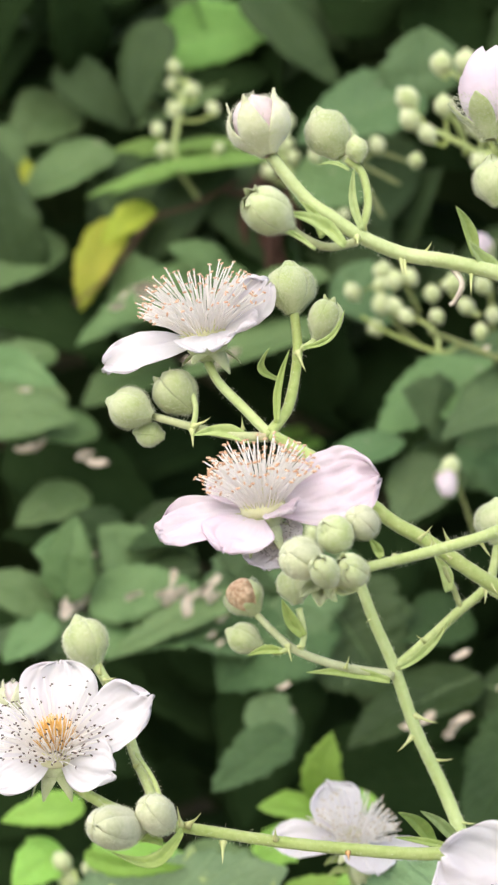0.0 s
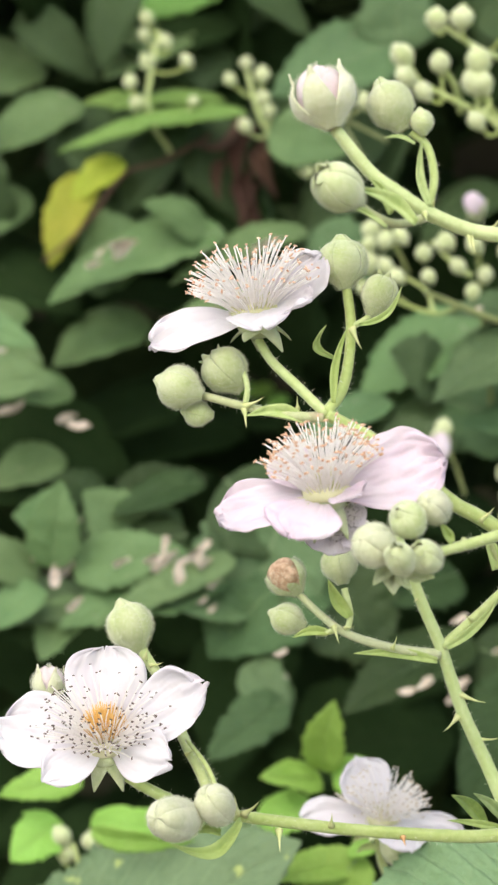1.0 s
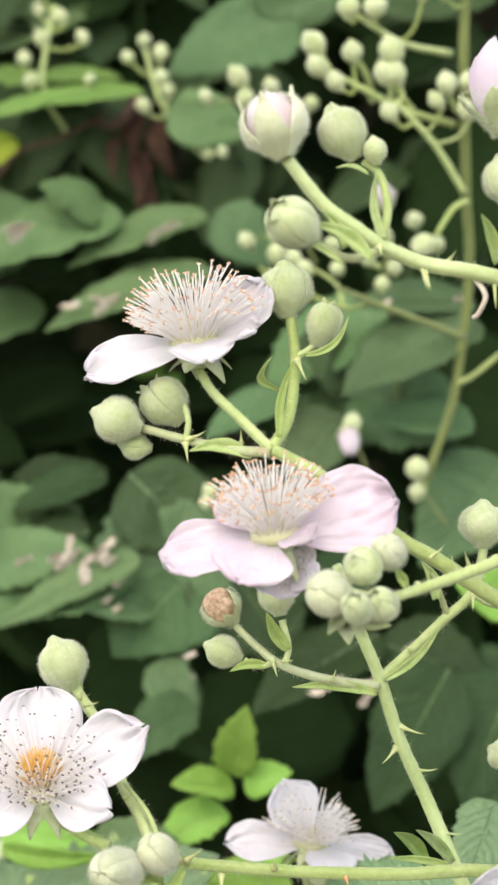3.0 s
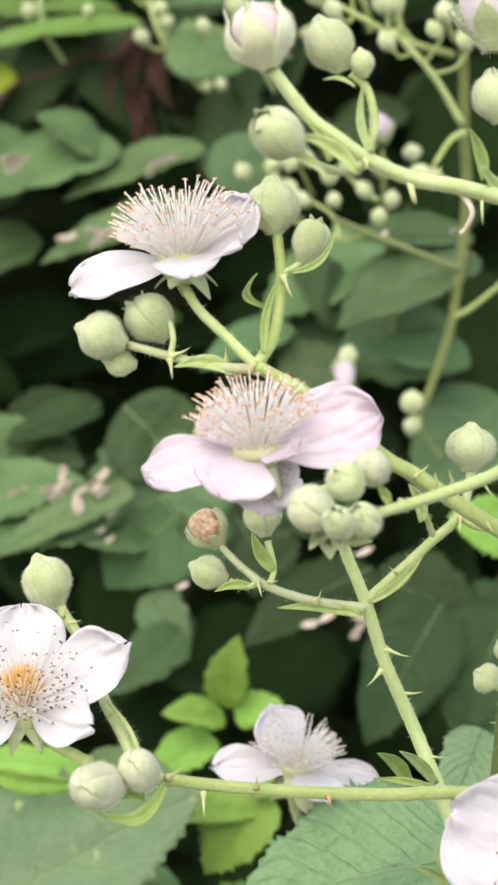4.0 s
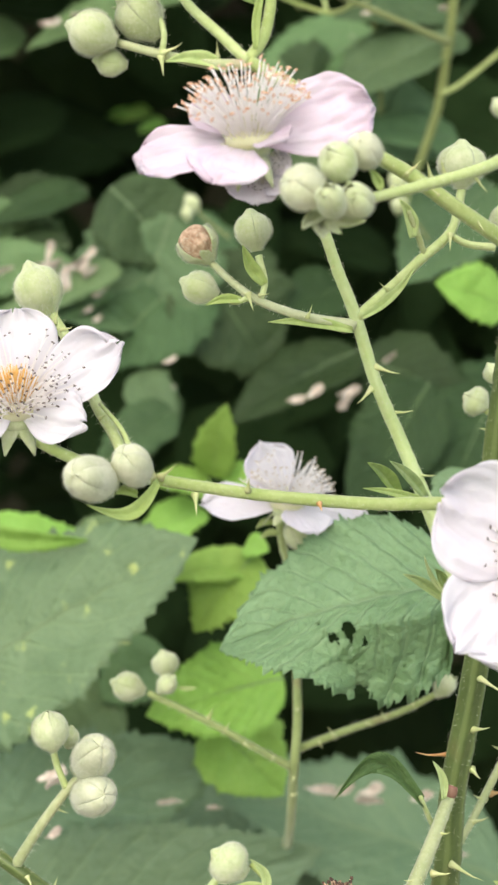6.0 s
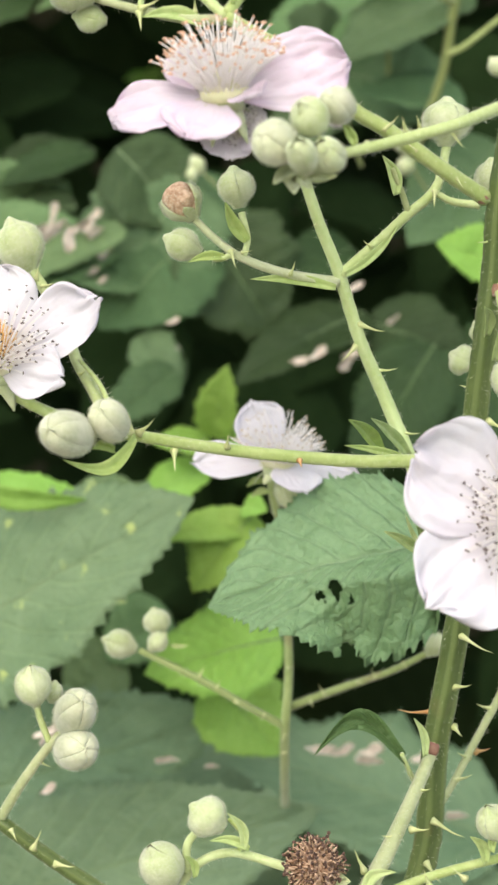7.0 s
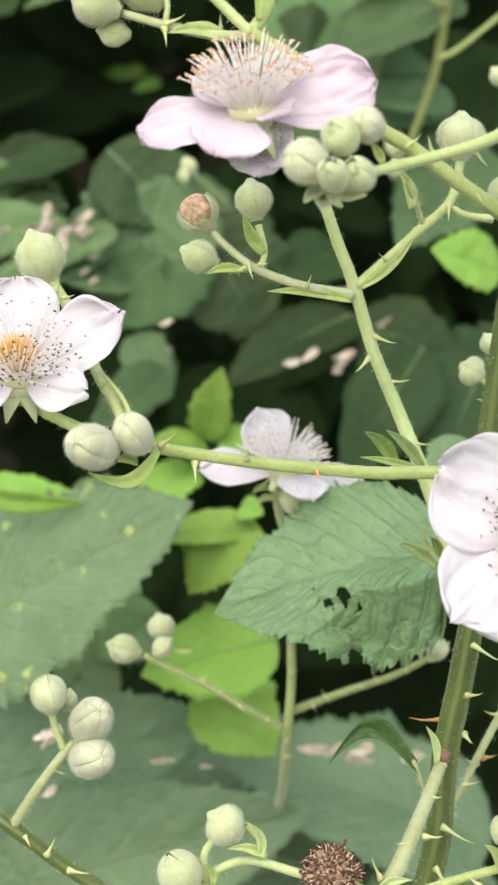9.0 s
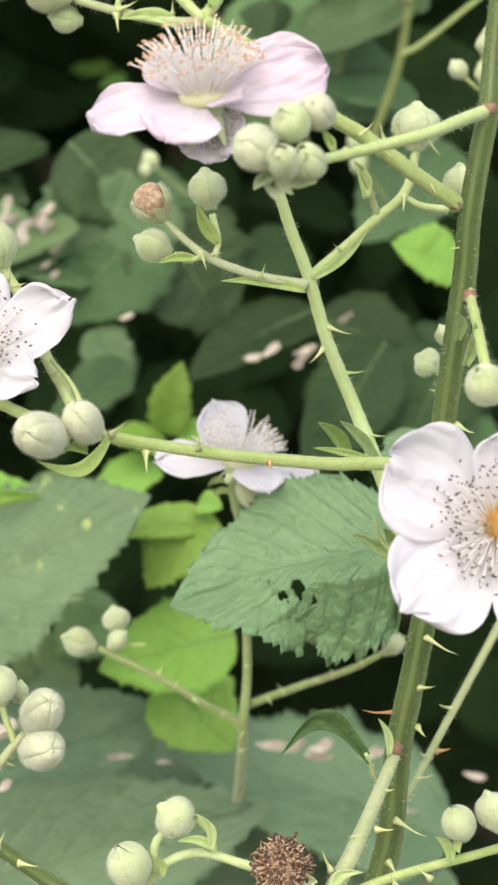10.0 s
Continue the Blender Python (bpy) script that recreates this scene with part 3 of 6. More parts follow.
def leaflet(parent, base, tip, width, roll, fold, bend, material, hole=None):
    """A toothed blade with its raised midrib; hole: torn places (u, v, half length, half width) of the blade, whose lower flank is creased and folded away."""
    p, q = local(parent, base), local(parent, tip)
    grid = leaflet_grid(p, q, width * 0.001, roll, fold, bend, 270 if hole else 92 if at(base).y < 0.3 else 54, 121 if hole else 13, base[0] * 7 + tip[2])
    if hole:
        way, half = (q - p).normalized(), width * 0.0005
        for i, row in enumerate(grid):
            u = i / (len(grid) - 1)
            fold_in = max(0.0, min(1.0, (0.66 - u) / 0.34)) * max(0.0, min(1.0, u / 0.1))
            fold_in = fold_in * fold_in * (3 - 2 * fold_in)
            mid = row[len(row) // 2]
            for j in range(len(row)):
                v = 2 * j / (len(row) - 1) - 1
                past = (v * FLANK) - 0.40 - 0.05 * math.sin(9 * u)
                if past > 0 and fold_in > 0:
                    out = (row[j] - mid).normalized()
                    away = out.cross(way) * (1 if out.cross(way).y > 0 else -1)
                    d = past * half * blade_half(u)
                    row[j] = row[j] + (away * (0.0017 * min(1.0, past / 0.04) + min(d, 0.0035) * 0.9 + 0.85 * d + 0.0005 * math.sin(u * 50 + 3 * v) + 0.0016 * noise.noise(Vector((u * 26, v * 9, 5)))) - out * d * 0.62) * fold_in
    bm = bmesh.new()
    sheet(bm, grid, 0.0003)
    if hole:
        layer = bm.loops.layers.uv.verify()
        gone = []
        for f in bm.faces:
            uv = sum((loop[layer].uv for loop in f.loops), Vector((0, 0))) / len(f.loops)
            rag = 0.016 * noise.noise(Vector((uv.x * 45, uv.y * 15, 3))) + 0.008 * noise.noise(Vector((uv.x * 120, uv.y * 40, 3)))
            for u, v, ru, rv in hole:
                if math.hypot((uv.x - u) / ru, (uv.y - v) / rv) + rag / min(ru, rv) < 1:
                    gone.append(f)
                    break
        bmesh.ops.delete(bm, geom=gone, context="FACES")
    ob = part("leaflet", bm, material, parent)
    if width > 10 and not hole:
        mid = bmesh.new()
        path = [row[6] for row in grid[:-3:3]]
        tube(mid, path, [width * 0.000012 * (1 - 0.8 * i / len(path)) for i in range(len(path))], 6)
        part("midrib", mid, vein_green, ob)
    return ob


def node_ring(parent, place, along, radius):
    """The reddish joint where a shoot leaves the cane."""
    p, w = local(parent, place), Vector(along).normalized()
    bm = bmesh.new()
    tube(bm, [p - w * 0.0009, p - w * 0.0004, p, p + w * 0.0005, p + w * 0.001], [radius * 0.00082 * k for k in (0.7, 0.84, 0.9, 0.86, 0.7)], 12, 0.06)
    part("node", bm, node_red, parent, "reddish swollen joint")


def dry_stipule(parent, a, b):
    p, q = local(parent, a), local(parent, b)
    mid = p.lerp(q, 0.5) + Vector((0.0012, -0.0005, 0))
    bm = bmesh.new()
    path = spline([p, mid, q, q + Vector((-0.0008, 0, -0.0005))], 4)
    tube(bm, path, [0.00045 * (1 - 0.4 * i / len(path)) for i in range(len(path))], 7, 0.2)
    part("dry_stipule", bm, petal_dry, parent, "withered pale brown stipule")


def seed_head(parent, base, top, width):
    """A spent flower: a dense ball of withered brown stamens over pale reflexed sepals."""
    p, q = local(parent, base), local(parent, top)
    up = (q - p).normalized()
    r = width * 0.0005
    bm, dark = bmesh.new(), bmesh.new()
    m = up.to_track_quat("Z", "Y").to_matrix()
    core = bmesh.new()
    bmesh.ops.create_icosphere(core, subdivisions=2, radius=r * 0.7, matrix=Matrix.Translation(p + up * r * 0.3))
    head = part("withered_head", core, brown_dry, parent, "withered brown flower head")
    for k in range(230):
        f = (k + 0.5) / 230
        ang, lean = k * 2.39996, math.acos(1 - 1.2 * f)
        out = m @ Vector((math.cos(ang) * math.sin(lean), math.sin(ang) * math.sin(lean), math.cos(lean)))
        a = p + up * r * 0.3 + out * r * 0.6
        b = a + (out + Vector([rng.uniform(-0.5, 0.5) for _ in range(3)])) * r * 0.35
        c = b + Vector([rng.uniform(-1, 1) for _ in range(3)]) * r * 0.18
        tube(bm, [a, b, c], [r * 0.035] * 3, 4)
        bmesh.ops.create_icosphere(dark, subdivisions=1, radius=r * rng.uniform(0.05, 0.085), matrix=Matrix.Translation(c))
    part("stamen_tuft", bm, brown_dry, head, kind="stuff")
    part("anther_tuft", dark, dark_dry, head, kind="stuff")
    for s in range(5):
        ang = s * 1.2566
        out = m @ Vector((math.cos(ang), math.sin(ang), 0))
        bract(parent, tuple(((p + parent.location - ORIGIN) * 1000)), tuple(((p + out * r * 1.2 - up * r * 0.3 + parent.location - ORIGIN) * 1000)), r * 1000, 0.1, sepal_green)


def fallen_petal(place, size, turn):
    """A withered, crumpled petal lying on a leaf."""
    ob = thing("fallen_petal", place, "withered cream-brown petal lying on a leaf", "petal", "fallen petals")
    me = petal_mesh(size * 0.0009, size * 0.0004, 0.35, int(turn * 10))
    for v in me.vertices:
        v.co += noise.noise_vector(v.co * 900 + Vector((turn, 0, 0))) * size * 0.00009
    me.transform(Matrix.Rotation(radians(turn), 4, "Y") @ Matrix.Rotation(radians(50), 4, "X"))
    part("petal_blade", me, petal_dry, ob)
    return ob


# ==== plants ====

cane = thing("bramble_cane", (27.0, 34.0, -102.1), "thick green bramble cane with ridges, thorns and reddish nodes", "bramble cane", "")
stem(cane, "cane_stem", [(26.3, 40.0, -117.9), (27.1, 35.0, -102.5), (29.9, 32.0, -88.2), (30.8, 30.0, -73.6), (33.0, 27.0, -59.2), (35.0, 23.0, -42.2), (35.7, 18.0, -20.6), (36.9, 14.0, -6.7), (37.8, 12.0, 3.3), (38.1, 10.0, 11.6), (39.3, 9.0, 20.5), (40.3, 8.0, 26.9), (41.1, 8.0, 37.4), (42.7, 6.0, 51.4), (46.3, 3.0, 66.3)], 2.48, 1.45, cane_green)
stem(cane, "side_shoot", [(31.6, 31.5, -70.3), (30.3, 27.5, -72.8), (25.0, 16.0, -80.1), (19.5, 6.0, -87.0), (14.1, 0.0, -93.4)], 0.80, 1.75, stem_brown)
stem(cane, "side_shoot", [(31.2, 34.0, -85.0), (34.5, 37.0, -80.7), (38.5, 40.0, -74.4), (45.7, 45.0, -63.1), (52.1, 50.0, -53.4), (57.3, 50.0, -44.6)], 0.63, 0.85, stem_brown)
thorn(cane, (30.3, 30.0, -67.3), (24.7, 27.0, -66.2))
thorn(cane, (33.8, 26.0, -62.4), (35.9, 23.0, -61.4))
thorn(cane, (34.5, 24.0, -54.0), (39.0, 21.0, -56.1))
thorn(cane, (30.8, 28.0, -84.7), (35.1, 25.0, -86.3))
thorn(cane, (29.5, 28.0, -91.6), (31.2, 25.0, -93.6))
thorn(cane, (36.1, 18.0, -14.6), (33.1, 15.0, -14.4))
thorn(cane, (37.8, 16.0, -20.0), (39.9, 13.0, -20.8))
thorn(cane, (38.7, 12.0, 7.5), (35.0, 9.0, 6.6))
thorn(cane, (33.8, 28.0, -69.4), (34.7, 25.0, -70.1))
thorn(cane, (23.4, 12.0, -82.0), (21.1, 10.0, -81.4))
thorn(cane, (27.6, 20.0, -77.3), (29.1, 18.0, -76.5))
thorn(cane, (26.1, 14.0, -81.7), (28.5, 12.0, -81.0))
thorn(cane, (18.1, 4.0, -84.6), (16.7, 2.0, -81.0))
thorn(cane, (41.1, 42.0, -69.6), (38.5, 40.0, -68.3))
thorn(cane, (38.6, 40.0, -76.3), (40.6, 38.0, -75.3))
thorn(cane, (37.0, 39.0, -77.0), (35.1, 37.0, -75.7))
thorn(cane, (43.7, 44.0, -66.2), (44.4, 42.0, -66.4))
thorn(cane, (35.0, 37.0, -80.2), (37.3, 35.0, -78.9))
node_ring(cane, (30.0, 26.4, -72.4), (0.38, 0.25, 1), 1.58)
node_ring(cane, (38.3, 10.5, -0.4), (0.1, 0, 1), 1.41)
node_ring(cane, (40.2, 7.0, 26.6), (-1, -0.2, -0.3), 1.39)
node_ring(cane, (35.8, 9.5, 13.2), (-1, -0.2, 0.6), 1.49)
bract(cane, (36.4, 8.0, -6.9), (35.2, 4.0, -1.9), 2.0, 0.20)
bract(cane, (28.8, 24.0, -73.0), (26.8, 24.0, -66.6), 1.6, 0.20)
bract(cane, (37.3, 6.0, -10.5), (37.9, 2.0, -3.0), 2.1, 0.10)
stem(cane, "side_shoot", [(38.6, 13.5, 1.7), (38.4, 9.5, -0.9), (38.4, 3.0, -4.7), (38.7, -2.0, -9.3), (39.6, -4.0, -12.3)], 0.75, 0.86, stem_green)
bud(cane, (40.5, -5.0, -15.8), (36.3, -11.0, -9.9), 6.1, "closed")
bud(cane, (43.6, -3.0, -13.2), (40.3, -3.0, -10.0), 5.5, "closed")
stem(cane, "side_shoot", [(39.1, 30.0, -15.4), (39.1, 40.0, -14.0), (38.1, 43.0, -13.5)], 0.53, 0.56, stem_green)
bud(cane, (38.3, 43.0, -13.0), (34.3, 43.0, -10.7), 5.4, "closed")
bud(cane, (40.3, 43.0, -9.0), (38.2, 43.0, -5.6), 3.7, "closed")

spray_a = thing("bramble_spray", (35.8, 10.0, 13.2), "hairy bramble spray with a white and a pink flower", "bramble spray", "flowering bramble sprays")
stem(spray_a, "stem", [(36.4, 10.0, 13.0), (29.9, 6.0, 16.9), (22.3, 4.0, 22.1), (17.0, 3.0, 25.2), (11.1, 3.0, 30.3), (5.5, 3.0, 34.6), (2.4, 3.0, 36.4), (-1.0, 2.0, 38.3)], 1.32, 1.00, stem_green)
stem(spray_a, "flower_stalk", [(-0.9, 2.0, 38.1), (-5.5, 4.0, 42.8), (-9.1, 6.0, 46.5), (-11.2, 8.0, 49.9)], 0.88, 0.74, stem_green)
stem(spray_a, "bud_stalk", [(-1.0, 2.0, 38.3), (1.6, 5.0, 42.7), (2.7, 8.0, 50.9), (2.1, 9.0, 58.1)], 0.96, 0.82, stem_green)
bract(spray_a, (0.1, 2.0, 39.9), (2.4, 2.0, 50.7), 1.5, -0.12)
bud(spray_a, (1.9, 9.0, 57.3), (1.3, 9.0, 65.7), 8.4, "closed")
stem(spray_a, "bud_stalk", [(2.7, 8.0, 51.5), (4.7, 8.0, 52.6), (6.1, 8.0, 53.8)], 0.53, 0.53, stem_green)
bud(spray_a, (5.6, 8.0, 53.1), (8.4, 8.0, 59.8), 5.4, "loose")
bract(spray_a, (4.0, 5.0, 51.6), (10.5, 5.0, 56.8), 1.3, 0.30)
bract(spray_a, (0.4, 5.0, 46.6), (-1.0, 2.0, 51.7), 1.6, -0.60)
stem(spray_a, "side_shoot", [(-1.2, 2.0, 37.8), (-6.4, 4.0, 38.2), (-12.9, 6.0, 39.7), (-19.5, 7.0, 41.6)], 0.88, 0.65, stem_brown)
bud(spray_a, (-19.5, 6.0, 41.5), (-26.7, 6.0, 44.4), 7.2, "closed")
stem(spray_a, "bud_stalk", [(-13.2, 6.0, 39.9), (-12.8, 6.0, 42.6), (-13.7, 7.0, 45.4), (-14.5, 7.0, 45.8)], 0.49, 0.49, stem_green)
bud(spray_a, (-13.6, 8.0, 42.4), (-19.0, 8.0, 48.6), 7.2, "loose")
bud(spray_a, (-15.7, 9.0, 38.4), (-23.2, 9.0, 39.4), 4.3, "closed")
bract(spray_a, (-3.9, 3.0, 37.5), (-12.7, 3.0, 37.8), 2.7, 0.25)
thorn(spray_a, (-12.9, 5.0, 39.9), (-10.2, 4.0, 41.1))
thorn(spray_a, (-13.2, 5.0, 39.1), (-12.9, 4.0, 36.5))
thorn(spray_a, (-5.3, 4.0, 39.4), (-5.3, 3.0, 41.1))
thorn(spray_a, (3.0, 6.0, 50.8), (4.3, 5.0, 47.9))
thorn(spray_a, (25.6, 4.0, 19.7), (24.0, 3.0, 21.2))
thorn(spray_a, (21.4, 3.0, 22.6), (23.2, 2.0, 24.3))
thorn(spray_a, (31.6, 6.0, 15.9), (32.7, 5.0, 14.2))
flower(spray_a, (-11.4, 8.0, 53.2), (-0.14, -0.26, 1.0), [(190, 2, 14.4, 10.4, -0.16, -30), (14, 26, 11.4, 8.6, 0.22, 48), (332, 6, 9.0, 7.0, 0.1, 25), (120, 0, 9.0, 8.0, -0.1, 0), (278, 4, 8.0, 9.6, -0.3, 0)], 10.0, tip=anther_pink, fan=62, head=1.05, ruffle=1.3)
flower(spray_a, (-1.0, -6.0, 26.0), (-0.1, -0.3, 1.0), [(192, 3, 14.0, 9.6, -0.14, -32), (8, 10, 16.0, 13.0, 0.0, 50), (240, -14, 8.4, 12.0, -0.15, -14), (312, -2, 6.6, 6.4, 0.15, 12), (150, 26, 7.6, 8.0, 0.15, -20)], 9.1, petal=petal_pink, tip=anther_tan, fan=54, head=1.2, ruffle=1.6)

spray_l = thing("bramble_spray", (5.8, 12.0, 18.0), "small white bramble flower with dark stamens, half hidden among buds", "bramble spray", "flowering bramble sprays")
stem(spray_l, "flower_stalk", [(14.1, -12.0, 18.0), (9.9, -4.0, 18.4), (5.5, 4.0, 19.6), (2.0, 8.0, 21.2)], 0.53, 0.57, stem_green)
flower(spray_l, (1.0, -4.0, 21.6), (-0.2, -0.85, 0.5), [(205, 8, 4.9, 5.5, 0.1, 0), (258, 6, 4.7, 5.3, 0.1, 0), (318, 8, 4.7, 5.2, 0.1, 0), (20, 8, 3.9, 4.3, 0.1, 0), (110, 8, 3.9, 4.3, 0.1, 0)], 3.6, tip=anther_dark, fan=64, spread=(0.6, 1.05))

spray_b = thing("bramble_spray", (40.3, 8.0, 26.5), "pale green thorny bramble twig ending in a tight cluster of buds", "bramble spray", "flowering bramble sprays")
stem(spray_b, "stem", [(40.3, 8.0, 26.5), (35.7, 2.0, 24.7), (30.2, -4.0, 22.4), (21.9, -9.0, 20.0), (14.0, -13.0, 18.0)], 1.11, 0.80, stem_green)
bud(spray_b, (7.8, -16.0, 18.3), (3.7, -22.0, 20.3), 6.3, "star")
bud(spray_b, (12.3, -14.0, 20.9), (8.8, -20.0, 24.0), 5.7, "closed")
bud(spray_b, (15.0, -12.0, 22.9), (13.0, -18.0, 25.6), 5.0, "star")
bud(spray_b, (10.2, -18.0, 15.6), (8.2, -24.0, 19.1), 4.2, "loose")
bud(spray_b, (14.2, -15.0, 16.4), (11.2, -21.0, 18.7), 4.7, "loose")
bract(spray_b, (9.3, -14.0, 16.4), (8.1, -18.0, 11.9), 3.4, 0.15, sepal_green)
bract(spray_b, (9.3, -14.0, 16.4), (5.1, -18.0, 13.3), 2.5, 0.15, sepal_green)
bract(spray_b, (9.3, -14.0, 16.4), (14.3, -18.0, 14.4), 2.5, 0.15, sepal_green)
bract(spray_b, (9.3, -14.0, 16.4), (10.8, -18.0, 12.6), 2.2, 0.15, sepal_green)
bract(spray_b, (16.5, -12.0, 19.4), (14.7, -12.0, 22.1), 1.7, 0.10)
thorn(spray_b, (23.7, -6.0, 21.2), (23.0, -8.0, 23.4))
thorn(spray_b, (25.8, -5.0, 21.6), (25.0, -7.0, 23.7))
thorn(spray_b, (30.0, -1.0, 22.3), (31.9, -3.0, 19.4))
thorn(spray_b, (18.1, -10.0, 19.5), (17.0, -12.0, 18.4))

spray_c = thing("bramble_spray", (32.4, 27.0, -47.5), "forked bramble spray with thorny stem and a browned bud", "bramble spray", "flowering bramble sprays")
stem(spray_c, "stem", [(32.9, 27.0, -48.4), (31.4, 31.0, -39.1), (29.0, 34.0, -32.0), (26.4, 36.0, -25.1), (23.3, 37.0, -17.4), (19.1, 34.0, -7.8), (15.8, 31.0, 2.5), (13.1, 29.0, 9.1), (10.6, 27.0, 16.2), (9.2, 26.0, 20.3)], 1.49, 0.87, stem_pale)
thorn(spray_c, (19.4, 33.0, -5.8), (23.0, 32.0, -6.8))
thorn(spray_c, (21.6, 36.0, -13.1), (25.3, 35.0, -12.8))
thorn(spray_c, (18.4, 34.0, -9.4), (16.2, 33.0, -11.5))
thorn(spray_c, (25.7, 36.0, -23.1), (28.9, 35.0, -23.2))
thorn(spray_c, (12.2, 28.0, 10.0), (11.5, 27.0, 9.6))
stem(spray_c, "side_shoot", [(16.0, 31.0, 2.1), (21.2, 32.0, 6.5), (26.1, 32.0, 11.0), (31.2, 33.0, 15.7), (33.0, 34.0, 22.5)], 0.98, 0.81, stem_green)
bract(spray_c, (16.8, 30.0, 2.1), (25.6, 30.0, 10.3), 1.7, 0.12)
bud(spray_c, (32.8, 34.0, 22.1), (33.2, 34.0, 29.9), 8.3, "closed")
stem(spray_c, "bud_stalk", [(26.8, 32.0, 11.9), (25.5, 31.0, 15.4), (24.1, 30.0, 18.6)], 0.58, 0.44, stem_brown)
bract(spray_c, (24.9, 30.0, 14.5), (22.5, 30.0, 20.4), 2.5, 0.20)
stem(spray_c, "bud_stalk", [(30.8, 33.0, 15.1), (33.7, 33.0, 13.5), (38.1, 33.0, 12.9)], 0.58, 0.72, stem_green)
bud(spray_c, (40.0, 33.0, 13.2), (39.7, 33.0, 20.3), 5.6, "closed")
stem(spray_c, "side_shoot", [(15.8, 31.0, 1.0), (7.8, 29.0, 2.3), (0.8, 27.0, 4.8), (-3.1, 29.0, 7.5), (-6.7, 31.0, 10.9)], 0.89, 0.62, stem_brown)
bud(spray_c, (-6.6, 31.0, 10.9), (-11.1, 31.0, 17.0), 7.1, "browned")
stem(spray_c, "bud_stalk", [(-0.9, 27.0, 5.3), (-3.1, 28.0, 4.7), (-5.2, 29.0, 5.6)], 0.53, 0.53, stem_green)
bud(spray_c, (-4.8, 29.0, 5.3), (-11.5, 29.0, 8.4), 5.5, "closed")
bract(spray_c, (-1.8, 27.0, 5.0), (-7.5, 27.0, 4.0), 1.9, 0.20)
stem(spray_c, "bud_stalk", [(1.0, 27.0, 5.0), (1.6, 27.0, 7.8), (0.7, 28.0, 11.8)], 0.53, 0.62, stem_green)
bract(spray_c, (1.6, 26.0, 7.4), (-1.9, 26.0, 13.3), 2.6, -0.10)
bud(spray_c, (0.4, 28.0, 12.5), (-0.6, 28.0, 19.1), 6.2, "closed")
bract(spray_c, (15.3, 29.0, 0.2), (2.0, 29.0, 1.0), 2.1, 0.10)
thorn(spray_c, (8.3, 28.0, 2.4), (8.9, 27.0, 4.2))
thorn(spray_c, (-0.9, 26.0, 5.7), (-0.2, 25.0, 3.3))
thorn(spray_c, (20.8, 31.0, 6.5), (19.6, 30.0, 7.5))
thorn(spray_c, (30.9, 32.0, 14.8), (30.7, 31.0, 12.4))
thorn(spray_c, (0.9, 26.0, 5.7), (2.3, 25.0, 6.0))
bract(spray_c, (22.5, 26.0, -25.9), (16.1, 22.0, -19.6), 2.9, 0.15, bract_dark)
bract(spray_c, (26.6, 27.0, -26.0), (19.5, 23.0, -19.5), 2.3, 0.10, bract_dark)
bract(spray_c, (26.0, 26.0, -26.2), (15.6, 23.0, -24.2), 1.5, 0.05, bract_green)
bract(spray_c, (28.8, 24.0, -41.5), (21.7, 22.0, -37.1), 2.1, 0.10, bract_dark)
bract(spray_c, (29.3, 24.0, -39.9), (26.9, 22.0, -36.1), 1.9, 0.10, bract_dark)
bract(spray_c, (29.3, 24.0, -41.0), (25.1, 22.0, -34.1), 1.0, -0.10)

spray_d = thing("bramble_spray", (33.2, 27.0, -27.7), "horizontal bramble spray with a white flower and hairy grey-green buds", "bramble spray", "flowering bramble sprays")
stem(spray_d, "stem", [(34.4, 26.0, -27.4), (27.3, 24.0, -26.6), (18.8, 21.0, -26.3), (8.4, 17.0, -25.1), (-1.7, 13.0, -23.6), (-14.3, 7.0, -21.0), (-18.7, 6.0, -20.2)], 1.22, 0.90, stem_green)
thorn(spray_d, (-13.9, 6.0, -20.3), (-11.8, 4.0, -18.3))
thorn(spray_d, (-15.2, 6.0, -20.2), (-15.4, 4.0, -17.4))
thorn(spray_d, (-1.5, 12.0, -22.9), (-1.3, 10.0, -21.0))
thorn(spray_d, (-9.2, 9.0, -23.6), (-9.0, 7.0, -26.2))
thorn(spray_d, (9.3, 16.0, -25.7), (9.6, 14.0, -26.5))
bud(spray_d, (-21.0, 4.0, -20.9), (-25.9, -10.0, -18.6), 6.8, "star")
bud(spray_d, (-16.5, 4.0, -20.6), (-19.2, -4.0, -15.9), 6.0, "star")
bract(spray_d, (-14.3, 2.0, -20.7), (-24.5, 0.0, -24.0), 2.7, -0.45)
bract(spray_d, (-17.2, 2.0, -22.5), (-20.6, 0.0, -22.3), 2.1, 0.30)
stem(spray_d, "bud_stalk", [(-18.2, 6.0, -20.4), (-20.7, 9.0, -14.8), (-23.7, 13.0, -10.1), (-26.3, 16.0, -3.5), (-30.7, 17.0, 3.4)], 0.98, 0.93, stem_green)
stem(spray_d, "bud_stalk", [(-17.4, 6.0, -19.6), (-19.5, 7.0, -13.9), (-23.0, 10.0, -9.9)], 0.49, 0.33, stem_green)
bud(spray_d, (-30.7, 17.0, 2.8), (-33.9, 17.0, 11.0), 7.8, "closed")
stem(spray_d, "flower_stalk", [(-25.2, 6.0, -18.3), (-29.5, 8.0, -16.5), (-32.8, 10.0, -14.3), (-34.4, 10.0, -11.8)], 0.98, 0.82, stem_green)
